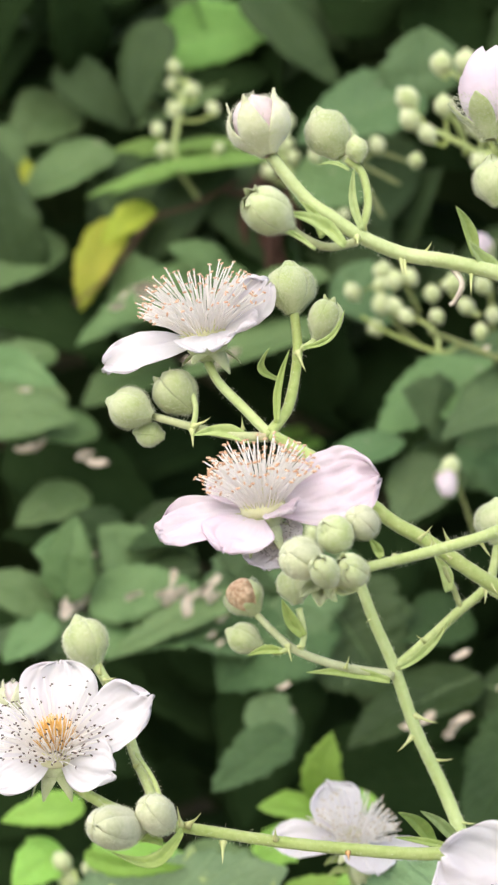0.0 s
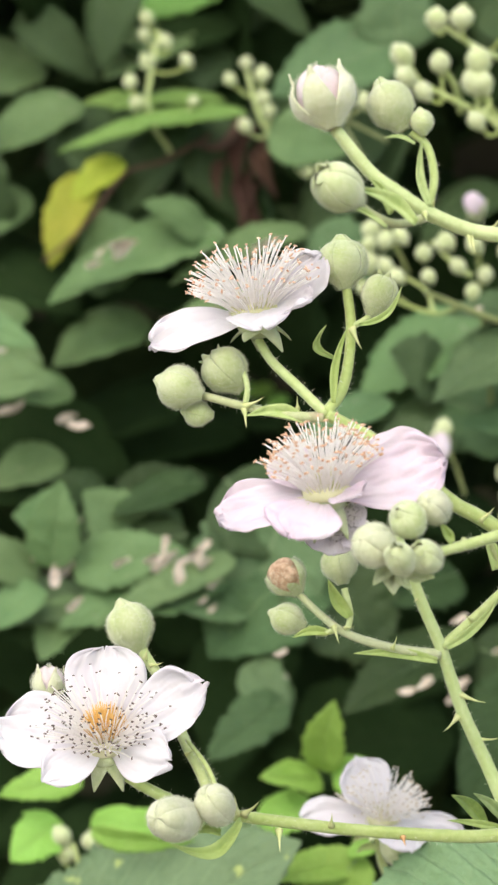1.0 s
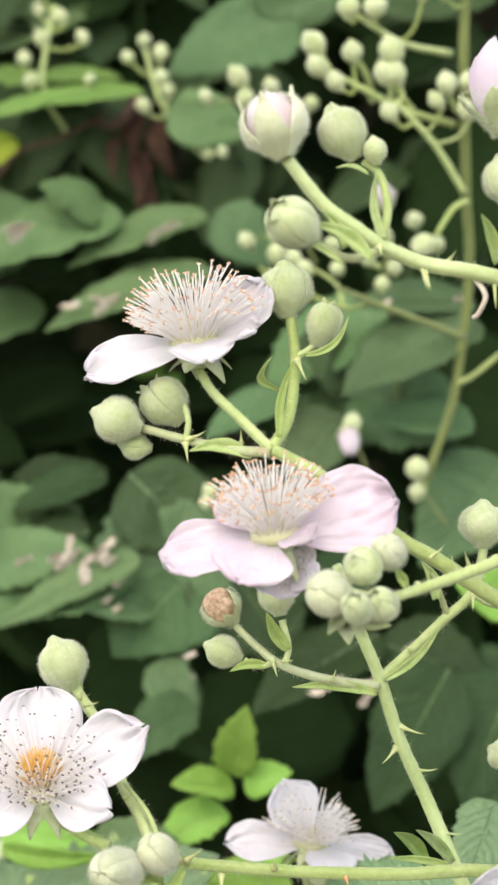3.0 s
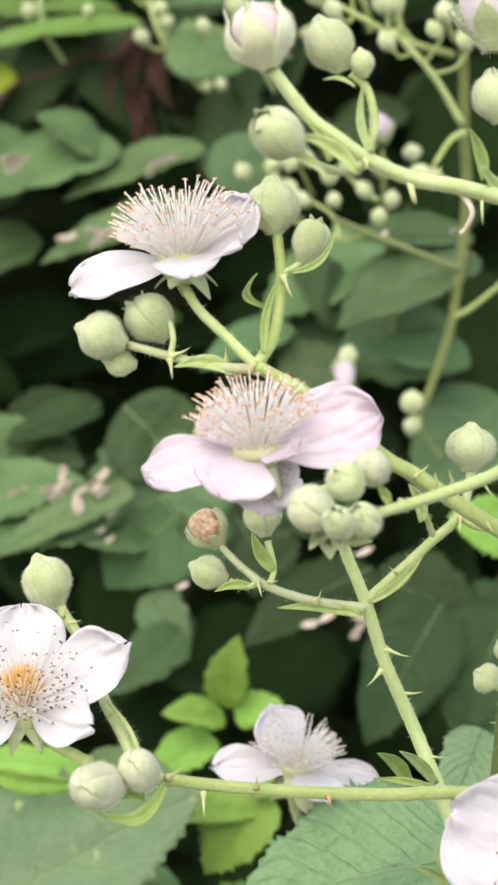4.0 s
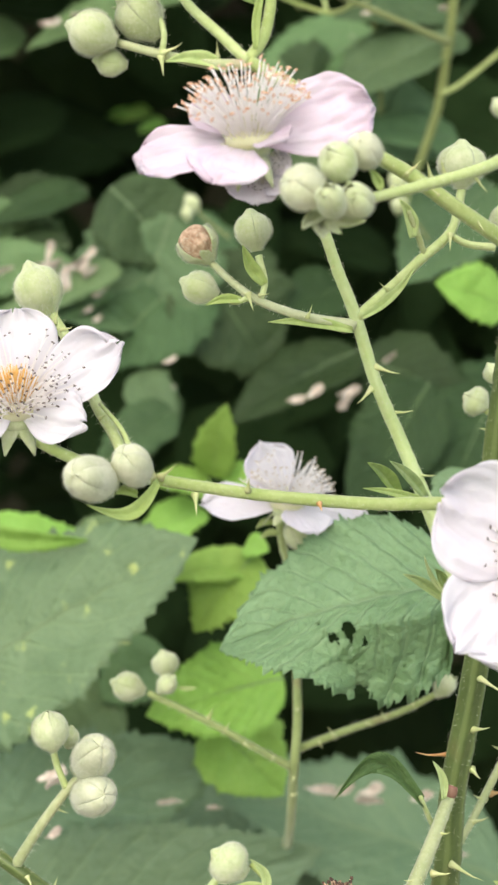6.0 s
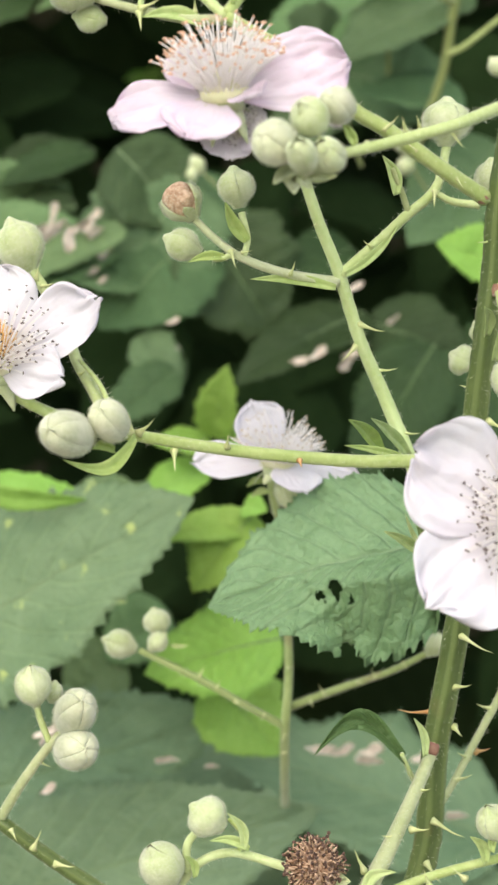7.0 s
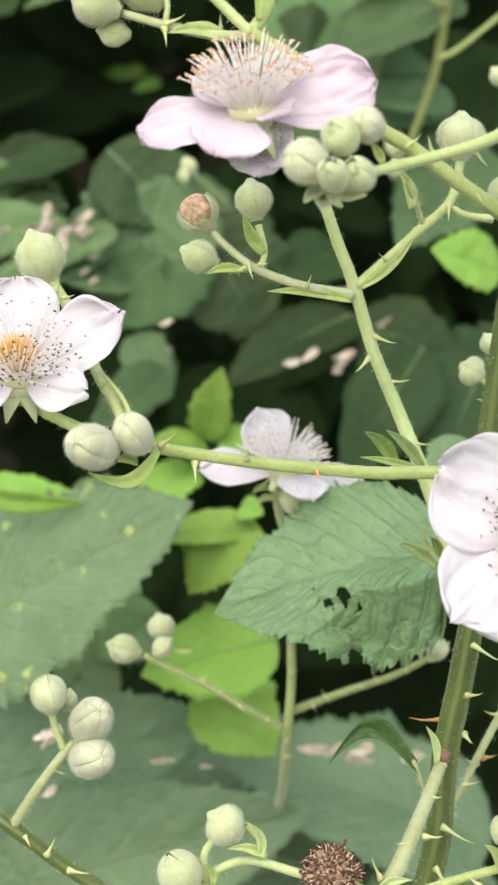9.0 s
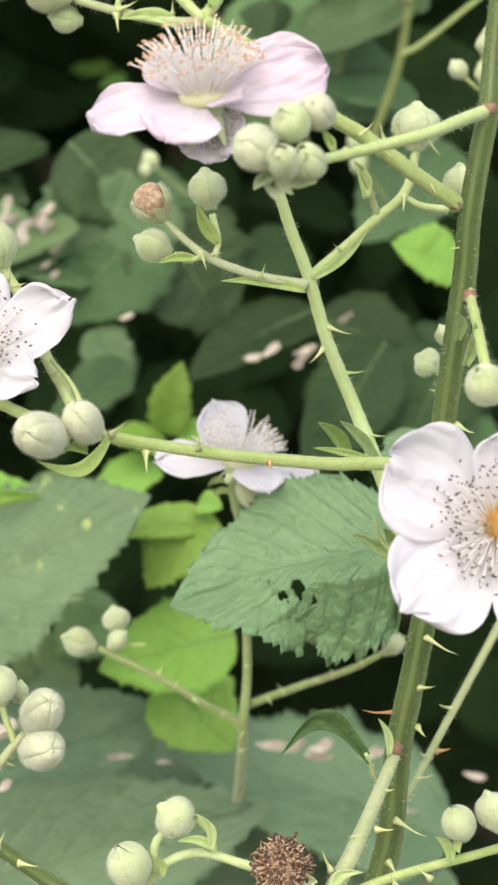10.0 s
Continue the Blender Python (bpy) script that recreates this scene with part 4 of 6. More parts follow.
flower(spray_d, (-35.0, 9.0, -11.2), (0.0, -0.36, 0.93), [(93, 50, 14.0, 12.6, 0.1, 0), (7, 30, 17.0, 10.5, 0.12, 44), (325, 8, 11.4, 8.6, -0.05, 46), (228, 4, 9.8, 7.4, -0.3, -30), (177, 12, 15.0, 12.5, -0.05, -40)], 9.4, tip=anther_dark, fan=70, heart=True, spread=(0.45, 1.14), head=0.85)
thorn(spray_d, (-25.0, 14.0, -5.3), (-24.1, 13.0, -3.5))
thorn(spray_d, (-28.8, 16.0, 0.8), (-27.0, 15.0, 1.3))
thorn(spray_d, (-29.8, 16.0, 2.0), (-29.3, 15.0, 3.9))
thorn(spray_d, (-22.9, 10.0, -12.0), (-21.6, 9.0, -11.2))
stem(spray_d, "bud_stalk", [(-29.5, 8.0, -16.8), (-42.6, 18.0, -10.7), (-46.7, 28.0, -5.9)], 0.66, 0.61, stem_green)
bud(spray_d, (-47.2, 30.0, -6.0), (-47.4, 30.0, 0.3), 6.4, "opening")

spray_e = thing("bramble_spray", (46.4, 6.0, 58.9), "arching green bramble spray with one opening pale pink bud", "bramble spray", "flowering bramble sprays")
stem(spray_e, "stem", [(47.7, 4.0, 60.0), (43.1, 0.0, 58.7), (36.3, -6.0, 59.7), (26.8, -9.0, 61.8), (19.8, -10.0, 63.0), (13.9, -12.0, 65.3), (9.7, -13.0, 68.1), (6.0, -13.0, 71.0), (1.2, -14.0, 77.0)], 1.34, 0.98, stem_green)
bud(spray_e, (1.3, -15.0, 75.9), (-1.7, -15.0, 86.1), 10.0, "opening")
stem(spray_e, "bud_stalk", [(13.7, -12.0, 65.6), (14.9, -11.0, 69.9), (14.1, -10.0, 74.8), (11.8, -10.0, 77.0)], 0.68, 0.61, stem_green)
bract(spray_e, (14.2, -13.0, 65.9), (13.2, -13.0, 74.9), 1.5, -0.15)
bud(spray_e, (10.9, -10.0, 77.0), (7.3, -10.0, 84.7), 7.0, "closed")
bud(spray_e, (13.7, -11.0, 75.4), (13.1, -11.0, 80.3), 3.5, "closed")
bract(spray_e, (12.3, -12.0, 75.0), (7.9, -12.0, 75.5), 0.8, 0.30)
stem(spray_e, "bud_stalk", [(13.3, -13.0, 64.3), (9.4, -16.0, 63.2), (5.9, -18.0, 64.5), (4.4, -19.0, 65.9)], 0.68, 0.59, stem_brown)
bud(spray_e, (4.8, -20.0, 65.3), (-1.3, -26.0, 68.9), 6.6, "loose")
bract(spray_e, (12.2, -19.0, 62.8), (3.4, -19.0, 67.0), 2.5, 0.25)
bract(spray_e, (8.8, -16.0, 64.6), (5.7, -16.0, 69.5), 1.9, 0.20)
bract(spray_e, (8.2, -21.0, 62.0), (-0.5, -21.0, 65.1), 1.0, 0.20)
thorn(spray_e, (19.9, -10.0, 62.3), (20.4, -12.0, 59.1))
thorn(spray_e, (14.5, -12.0, 66.0), (14.9, -14.0, 67.2))
thorn(spray_e, (13.5, -14.0, 64.7), (13.7, -16.0, 63.4))
thorn(spray_e, (22.7, -9.0, 63.0), (24.0, -11.0, 64.5))
thorn(spray_e, (29.5, -8.0, 61.0), (29.4, -10.0, 56.7))
thorn(spray_e, (19.3, -10.0, 63.1), (20.0, -12.0, 59.2))
bract(spray_e, (30.2, -7.0, 63.0), (27.1, -10.0, 69.8), 2.3, 0.12)
bract(spray_e, (33.8, -7.0, 60.8), (28.6, -10.0, 64.6), 2.6, -0.10)
dry_stipule(spray_e, (26.8, -8.0, 61.1), (27.1, -9.0, 56.1))
stem(spray_e, "bud_stalk", [(43.1, 0.0, 58.7), (37.9, 4.0, 66.6), (35.4, 4.0, 71.9), (33.4, 4.0, 75.4)], 0.70, 0.68, stem_green)
bud(spray_e, (33.7, 4.0, 72.3), (32.4, 4.0, 80.1), 7.1, "closed")
stem(spray_e, "bud_stalk", [(37.9, 4.0, 66.6), (37.1, 3.0, 75.0), (33.5, 2.0, 82.6)], 0.59, 0.59, stem_green)
bud(spray_e, (32.8, 2.0, 82.0), (32.5, 2.0, 97.3), 12.6, "pink")

spray_f = thing("bramble_spray", (37.9, 22.0, -42.9), "open white bramble flower with dark-tipped stamens on a short stalk", "bramble spray", "flowering bramble sprays")
stem(spray_f, "flower_stalk", [(35.7, 22.0, -41.2), (39.0, 12.0, -37.0), (41.4, 2.0, -33.9)], 1.12, 0.88, stem_green)
flower(spray_f, (40.0, -8.0, -32.1), (0.05, -0.93, 0.3), [(152, 12, 17.6, 17.0, 0.12, 0), (221, 10, 18.0, 16.4, 0.1, 0), (298, 12, 17.0, 15.1, 0.12, 0), (10, 14, 16.6, 14.7, 0.15, 0), (76, 22, 13.5, 13.0, 0.2, 0)], 8.7, tip=anther_dark, fan=74, heart=True, spread=(0.6, 1.15), head=1.0)

spray_g = thing("bramble_spray", (5.9, 80.0, -40.8), "half-open white bramble flower with pale stamens among green leaves", "bramble spray", "flowering bramble sprays")
stem(spray_g, "flower_stalk", [(11.8, 90.0, -59.5), (8.4, 85.0, -47.9), (5.9, 80.0, -40.8), (5.1, 76.0, -35.1)], 0.85, 0.92, stem_green)
flower(spray_g, (6.0, 70.0, -31.8), (0.12, -0.22, 1.0), [(182, 0, 13.6, 8.4, -0.1, -34), (150, 54, 11.0, 10.0, 0.05, -38), (300, -6, 9.0, 10.0, -0.1, 0), (4, -8, 14.0, 6.4, 0.0, 38), (60, 8, 8.0, 8.0, 0.0, 0)], 8.0, tip=anther_pale, fan=66, head=1.0)
bud(spray_g, (9.5, 72.0, -40.3), (6.7, 72.0, -33.6), 5.1, "loose")
bract(spray_g, (3.8, 73.0, -34.8), (0.6, 73.0, -36.0), 1.6, 0.30)
bract(spray_g, (4.9, 73.0, -36.8), (1.3, 73.0, -37.9), 1.6, 0.30)

spray_h = thing("bramble_spray", (7.0, 85.0, -97.9), "thin green forked bramble twig with small woolly buds", "bramble spray", "flowering bramble sprays")
stem(spray_h, "stem", [(7.8, 185.0, -136.8), (7.7, 145.0, -116.6), (7.3, 100.0, -98.2), (7.3, 79.0, -82.1), (8.0, 78.0, -72.2), (8.0, 80.0, -63.1), (8.1, 85.0, -57.6)], 1.2, 0.85, stem_mid)
stem(spray_h, "side_shoot", [(6.7, 78.0, -80.8), (-0.1, 77.0, -76.8), (-8.4, 76.0, -71.8), (-19.3, 75.0, -66.1)], 0.78, 0.62, stem_mid)
stem(spray_h, "side_shoot", [(8.3, 79.0, -77.6), (17.7, 78.0, -73.9), (27.1, 77.0, -70.5), (34.3, 76.0, -66.6)], 0.85, 0.62, stem_mid)
bud(spray_h, (-19.0, 75.0, -66.1), (-26.2, 75.0, -63.9), 5.7, "closed")
bud(spray_h, (-15.5, 75.0, -63.3), (-16.7, 75.0, -58.1), 5.3, "closed")
bud(spray_h, (-17.6, 73.0, -65.9), (-14.1, 73.0, -62.5), 3.9, "closed")
bud(spray_h, (33.2, 76.0, -67.6), (36.8, 76.0, -63.4), 4.1, "loose")
bract(spray_h, (-13.6, 74.0, -65.0), (-10.3, 74.0, -65.0), 1.0, 0.10)
thorn(spray_h, (-8.4, 76.0, -71.2), (-7.4, 75.0, -68.9))
thorn(spray_h, (-1.7, 76.0, -76.0), (-0.1, 75.0, -76.8))
thorn(spray_h, (14.5, 76.0, -74.5), (13.4, 75.0, -72.6))
thorn(spray_h, (20.7, 76.0, -72.4), (22.2, 75.0, -72.7))
thorn(spray_h, (7.2, 76.0, -82.4), (6.6, 75.0, -83.4))
thorn(spray_h, (-5.3, 76.0, -73.4), (-4.5, 75.0, -71.6))
thorn(spray_h, (-11.6, 76.0, -70.2), (-12.4, 75.0, -71.1))
thorn(spray_h, (3.5, 76.0, -78.4), (2.8, 75.0, -79.5))
thorn(spray_h, (23.9, 76.0, -71.4), (23.1, 75.0, -69.7))
thorn(spray_h, (29.1, 76.0, -68.9), (29.8, 75.0, -69.9))
thorn(spray_h, (11.9, 76.0, -75.8), (12.6, 75.0, -76.9))
thorn(spray_h, (8.0, 76.0, -69.7), (9.2, 75.0, -68.8))
thorn(spray_h, (7.0, 76.0, -85.6), (8.2, 75.0, -84.9))

spray_i = thing("bramble_spray", (-42.4, 30.0, -81.6), "thorny bramble twig with three woolly grey-green buds", "bramble spray", "flowering bramble sprays")
stem(spray_i, "stem", [(-20.9, 30.0, -97.5), (-25.4, 30.0, -94.7), (-32.0, 29.0, -89.7), (-38.6, 28.0, -84.3), (-46.0, 30.0, -79.7)], 1.42, 1.24, cane_green)
stem(spray_i, "stem", [(-38.6, 28.0, -83.8), (-34.6, 26.0, -77.3), (-30.8, 25.0, -72.0), (-28.5, 25.0, -69.3)], 0.97, 0.70, stem_brown)
stem(spray_i, "bud_stalk", [(-30.1, 25.0, -70.7), (-31.6, 25.0, -66.6), (-32.2, 25.0, -63.4)], 0.61, 0.57, stem_green)
stem(spray_i, "bud_stalk", [(-29.7, 25.0, -70.4), (-27.4, 25.0, -68.4)], 0.57, 0.52, stem_green)
bud(spray_i, (-32.0, 24.0, -64.5), (-32.5, 21.0, -57.6), 6.3, "closed")
bud(spray_i, (-30.0, 27.0, -65.3), (-29.2, 27.0, -61.2), 3.2, "closed")
bud(spray_i, (-27.6, 27.0, -68.9), (-23.6, 15.0, -61.2), 6.8, "star")
bud(spray_i, (-28.2, 27.0, -72.6), (-23.0, 15.0, -69.0), 6.8, "star")
thorn(spray_i, (-33.5, 26.0, -76.4), (-34.6, 25.0, -75.5))
thorn(spray_i, (-31.8, 26.0, -74.1), (-29.9, 25.0, -74.6))
thorn(spray_i, (-33.0, 26.0, -87.8), (-31.7, 25.0, -84.8))
thorn(spray_i, (-29.4, 26.0, -90.6), (-26.2, 25.0, -90.7))
thorn(spray_i, (-36.5, 26.0, -85.1), (-35.5, 25.0, -86.6))

spray_j = thing("bramble_spray", (18.3, 10.0, -88.2), "low bramble twig with pale buds and a withered brown flower head", "bramble spray", "flowering bramble sprays")
stem(spray_j, "stem", [(18.1, 6.0, -90.3), (11.4, 6.0, -86.8), (5.5, 7.0, -84.8), (-1.2, 8.0, -83.3), (-6.2, 8.0, -84.9), (-9.8, 10.0, -89.9)], 0.81, 0.74, stem_green)
stem(spray_j, "bud_stalk", [(-0.3, 8.0, -83.6), (0.5, 8.0, -80.6), (-1.6, 9.0, -78.3)], 0.57, 0.49, stem_green)
bud(spray_j, (-2.4, 8.0, -79.7), (-7.4, 8.0, -75.8), 6.7, "closed")
bract(spray_j, (0.5, 6.0, -82.5), (-1.9, 6.0, -76.4), 1.8, 0.30)
bract(spray_j, (1.4, 6.0, -82.1), (-4.5, 6.0, -80.8), 1.8, 0.20)
stem(spray_j, "bud_stalk", [(-7.9, 8.0, -86.2), (-7.9, 8.0, -82.3), (-6.6, 8.0, -80.1)], 0.74, 0.66, stem_green)
bud(spray_j, (-9.6, 8.0, -88.3), (-13.4, 4.0, -81.0), 7.4, "closed")
bract(spray_j, (-6.6, 6.0, -86.4), (-8.2, 6.0, -82.9), 1.5, 0.30)
seed_head(spray_j, (11.0, 5.0, -85.7), (10.6, 1.0, -79.3), 8.5)
bract(spray_j, (17.9, 3.0, -88.4), (22.9, 3.0, -84.6), 2.3, -0.40)

spray_k = thing("bramble_spray", (40.0, 8.0, -85.9), "low bramble twig with two pale green buds", "bramble spray", "flowering bramble sprays")
stem(spray_k, "stem", [(45.3, 10.0, -83.1), (39.2, 8.0, -84.1), (34.1, 8.0, -85.4), (26.6, 8.0, -87.6), (18.1, 6.0, -90.3)], 0.74, 0.81, stem_green)
bud(spray_k, (39.1, 7.0, -82.2), (35.9, 4.0, -75.3), 5.6, "closed")
bud(spray_k, (44.0, 7.0, -80.5), (41.4, 7.0, -73.6), 5.7, "closed")
bract(spray_k, (36.3, 6.0, -84.5), (33.7, 6.0, -80.2), 2.1, 0.30)
bract(spray_k, (37.0, 5.0, -82.5), (38.6, 5.0, -79.0), 1.6, -0.30)
thorn(spray_k, (33.0, 6.0, -86.6), (31.1, 5.0, -84.6))
thorn(spray_k, (27.9, 6.0, -87.7), (27.0, 5.0, -85.0))

leaf_small = thing("bramble_leaf", (26.9, 26.0, -78.1), "small curled young bramble leaf at the cane", "leaf", "")
stem(leaf_small, "leaf_stalk", [(28.2, 28.0, -79.6), (26.6, 26.0, -76.2), (25.1, 24.0, -72.5)], 0.53, 0.39, stem_green)
bract(leaf_small, (25.7, 24.0, -73.4), (10.5, 20.0, -71.7), 4.3, 0.62, leaf_mid)

leaf_a = thing("bramble_leaf", (34.5, 52.0, -42.5), "large grey-green toothed bramble leaf with a torn, folded edge", "leaf", "bramble leaves")
stem(leaf_a, "leaf_stalk", [(36.5, 50.0, -40.3), (36.3, 30.0, -38.8), (36.4, 24.0, -41.5)], 0.66, 0.49, stem_green)
leaflet(leaf_a, (34.5, 52.0, -42.5), (-7.4, 58.0, -52.4), 42.8, 20, 0.12, 0.15, leaf_grey, hole=((0.44, -0.36, 0.026, 0.085), (0.5, -0.42, 0.016, 0.055), (0.39, -0.47, 0.012, 0.04), (0.43, -1.0, 0.03, 0.36), (0.2, -0.25, 0.006, 0.02), (0.56, -0.2, 0.005, 0.02)))
leaflet(leaf_a, (33.2, 56.0, -50.1), (13.5, 48.0, -59.8), 14.1, -50, 0.3, 0.3, leaf_grey)

leaf_b = thing("bramble_leaf", (-72.6, 125.0, -80.9), "large grey-green toothed bramble leaf with yellow flecks", "leaf", "bramble leaves")
leaflet(leaf_b, (-72.6, 125.0, -80.9), (-12.4, 112.0, -41.0), 54.0, -10, 0.12, 0.08, leaf_fleck)

leaf_c = thing("bramble_leaf", (-74.4, 150.0, -117.4), "big dull green bramble leaf with fallen petals on it", "leaf", "bramble leaves")
leaflet(leaf_c, (-74.4, 150.0, -117.4), (-5.1, 140.0, -93.4), 41.8, 10, 0.12, 0.1, leaf_dull)
leaflet(leaf_c, (-63.0, 140.0, -136.2), (14.2, 125.0, -110.4), 46.5, 15, 0.12, 0.1, leaf_dull)
leaflet(leaf_c, (15.8, 190.0, -113.7), (-29.7, 185.0, -115.0), 32.6, 10, 0.12, 0.1, leaf_dull)
leaflet(leaf_c, (34.6, 180.0, -139.0), (-6.2, 170.0, -141.2), 34.3, 10, 0.12, 0.1, leaf_dull)

leaf_d = thing("bramble_leaf", (60.0, 165.0, -128.9), "broad grey-green bramble leaf lying nearly flat", "leaf", "bramble leaves")
leaflet(leaf_d, (60.0, 165.0, -128.9), (-7.1, 165.0, -104.5), 51.6, 20, 0.1, 0.1, leaf_dull)
leaflet(leaf_d, (59.4, 160.0, -138.1), (25.5, 160.0, -156.8), 42.1, 0, 0.1, 0.1, leaf_dull)

leaf_e = thing("bramble_leaf", (7.3, 130.0, -74.3), "bright yellow-green young bramble leaf", "leaf", "bramble leaves")
leaflet(leaf_e, (7.3, 130.0, -74.3), (-21.9, 125.0, -80.5), 25.9, 0, 0.15, 0.1, leaf_bright)
leaflet(leaf_e, (-8.7, 140.0, -85.6), (7.2, 135.0, -100.8), 25.3, 0, 0.15, 0.1, leaf_bright)
leaflet(leaf_e, (1.4, 130.0, -47.7), (-12.2, 125.0, -63.1), 19.4, 10, 0.2, 0.15, leaf_bright)
leaflet(leaf_e, (0.2, 132.0, -49.8), (-18.0, 125.0, -51.7), 10.6, 10, 0.2, 0.15, leaf_bright)
leaflet(leaf_e, (-0.9, 130.0, -45.9), (3.8, 125.0, -46.5), 7.1, 10, 0.2, 0.15, leaf_bright)

leaf_f = thing("bramble_leaf", (-8.0, 160.0, -34.6), "fresh green bramble leaf of several leaflets", "leaf", "bramble leaves")
leaflet(leaf_f, (-8.0, 160.0, -34.6), (-4.7, 150.0, -18.0), 11.9, 0, 0.2, 0.1, leaf_bright)
leaflet(leaf_f, (-7.4, 160.0, -36.5), (-20.8, 150.0, -33.8), 10.7, 10, 0.2, 0.1, leaf_bright)
leaflet(leaf_f, (-5.4, 160.0, -36.6), (5.2, 155.0, -32.7), 10.1, 0, 0.2, 0.1, leaf_bright)
leaflet(leaf_f, (-10.0, 160.0, -40.9), (-23.8, 150.0, -47.4), 13.8, 10, 0.2, 0.1, leaf_bright)

leaf_g = thing("bramble_leaf", (-55.5, 120.0, -42.0), "narrow folded yellow-green bramble leaf", "leaf", "bramble leaves")
leaflet(leaf_g, (-55.5, 120.0, -42.0), (-33.9, 116.0, -44.2), 6.0, 40, 0.3, 0.3, leaf_bright)

leaf_h = thing("bramble_leaf", (57.3, 150.0, 3.7), "bright green bramble leaf beside the cane", "leaf", "bramble leaves")
leaflet(leaf_h, (57.3, 150.0, 3.7), (41.7, 145.0, 9.2), 17.3, 0, 0.15, 0.1, leaf_bright)

leaf_i = thing("bramble_leaf", (-38.8, 150.0, -45.7), "mid green toothed bramble leaf", "leaf", "bramble leaves")
leaflet(leaf_i, (-38.8, 150.0, -45.7), (-16.0, 145.0, -48.9), 13.6, 0, 0.15, 0.1, leaf_green)

leaf_far = thing("bramble_leaf", (-17.3, 200.0, 26.9), "dull green bramble leaf of several leaflets, in shade", "leaf", "bramble leaves behind")
leaflet(leaf_far, (-17.3, 200.0, 26.9), (-29.6, 195.0, -8.8), 44.0, 0, 0.15, 0.1, leaf_dark)
leaflet(leaf_far, (-20.5, 210.0, 27.4), (-0.7, 200.0, -8.8), 34.4, 0, 0.15, 0.1, leaf_dark)
leaflet(leaf_far, (-24.3, 200.0, 2.2), (-56.2, 190.0, 10.2), 28.6, 20, 0.15, 0.1, leaf_dark)

leaf_far = thing("bramble_leaf", (28.5, 200.0, -5.9), "dull green bramble leaf of several leaflets, in shade", "leaf", "bramble leaves behind")
leaflet(leaf_far, (28.5, 200.0, -5.9), (-3.4, 180.0, -21.6), 25.0, 20, 0.15, 0.1, leaf_deep_shade)
leaflet(leaf_far, (28.6, 200.0, -8.7), (55.4, 190.0, -19.2), 26.9, 0, 0.15, 0.1, leaf_deep_shade)
leaflet(leaf_far, (26.2, 210.0, 9.4), (9.0, 200.0, 2.3), 20.6, 0, 0.15, 0.1, leaf_deep_shade)

leaf_far = thing("bramble_leaf", (23.6, 220.0, 58.0), "dull green bramble leaf of several leaflets, in shade", "leaf", "bramble leaves behind")
leaflet(leaf_far, (23.6, 220.0, 58.0), (10.4, 210.0, 66.5), 24.6, 0, 0.15, 0.1, leaf_dark)
leaflet(leaf_far, (23.6, 220.0, 53.8), (54.3, 210.0, 43.3), 31.6, 10, 0.15, 0.1, leaf_dark)
leaflet(leaf_far, (64.3, 220.0, 35.6), (39.5, 200.0, 10.8), 34.8, 0, 0.15, 0.1, leaf_dark)

leaf_far = thing("bramble_leaf", (73.6, 200.0, -19.7), "dull green bramble leaf of several leaflets, in shade", "leaf", "bramble leaves behind")
leaflet(leaf_far, (73.6, 200.0, -19.7), (44.5, 190.0, -24.8), 33.7, 0, 0.15, 0.1, leaf_deep_shade)
leaflet(leaf_far, (76.8, 200.0, -42.2), (47.5, 190.0, -44.0), 33.7, 0, 0.15, 0.1, leaf_green)

leaf_far = thing("bramble_leaf", (-35.9, 250.0, 105.2), "dull green bramble leaf with pale spots", "leaf", "bramble leaves behind")
leaflet(leaf_far, (-35.9, 250.0, 105.2), (-79.5, 240.0, 89.6), 31.6, 20, 0.15, 0.1, leaf_green)
leaflet(leaf_far, (-39.1, 250.0, 102.1), (-56.5, 240.0, 111.9), 22.3, 20, 0.15, 0.1, leaf_green)

leaf_far = thing("bramble_leaf", (-12.8, 250.0, 104.7), "dull green bramble leaf of several leaflets, in shade", "leaf", "bramble leaves behind")
leaflet(leaf_far, (-12.8, 250.0, 104.7), (-50.8, 240.0, 90.6), 22.3, 25, 0.15, 0.1, leaf_green)
leaflet(leaf_far, (-11.5, 240.0, 88.4), (-56.2, 230.0, 73.5), 23.7, 25, 0.15, 0.1, leaf_green)
leaflet(leaf_far, (-9.7, 250.0, 104.7), (5.4, 250.0, 89.0), 22.6, 0, 0.15, 0.1, leaf_dark)

leaf_far = thing("bramble_leaf", (-29.1, 250.0, 139.0), "dull green bramble leaf of several leaflets, in shade", "leaf", "bramble leaves behind")
leaflet(leaf_far, (-29.1, 250.0, 139.0), (-81.8, 240.0, 128.9), 18.6, 30, 0.15, 0.1, leaf_fresh)
leaflet(leaf_far, (-35.7, 260.0, 144.1), (-67.6, 250.0, 141.2), 15.2, 30, 0.15, 0.1, leaf_fresh)
leaflet(leaf_far, (-23.1, 250.0, 131.2), (-0.1, 250.0, 126.1), 20.7, 20, 0.15, 0.1, leaf_green)

leaf_far = thing("bramble_leaf", (53.7, 200.0, 71.1), "dull green bramble leaf of several leaflets, in shade", "leaf", "bramble leaves behind")
leaflet(leaf_far, (53.7, 200.0, 71.1), (19.2, 190.0, 53.4), 31.9, 25, 0.15, 0.1, leaf_dark)
leaflet(leaf_far, (55.2, 210.0, 76.0), (23.1, 200.0, 75.8), 18.9, 20, 0.15, 0.1, leaf_dark)
leaflet(leaf_far, (53.2, 200.0, 44.6), (26.8, 200.0, 47.9), 18.7, 20, 0.15, 0.1, leaf_dark)

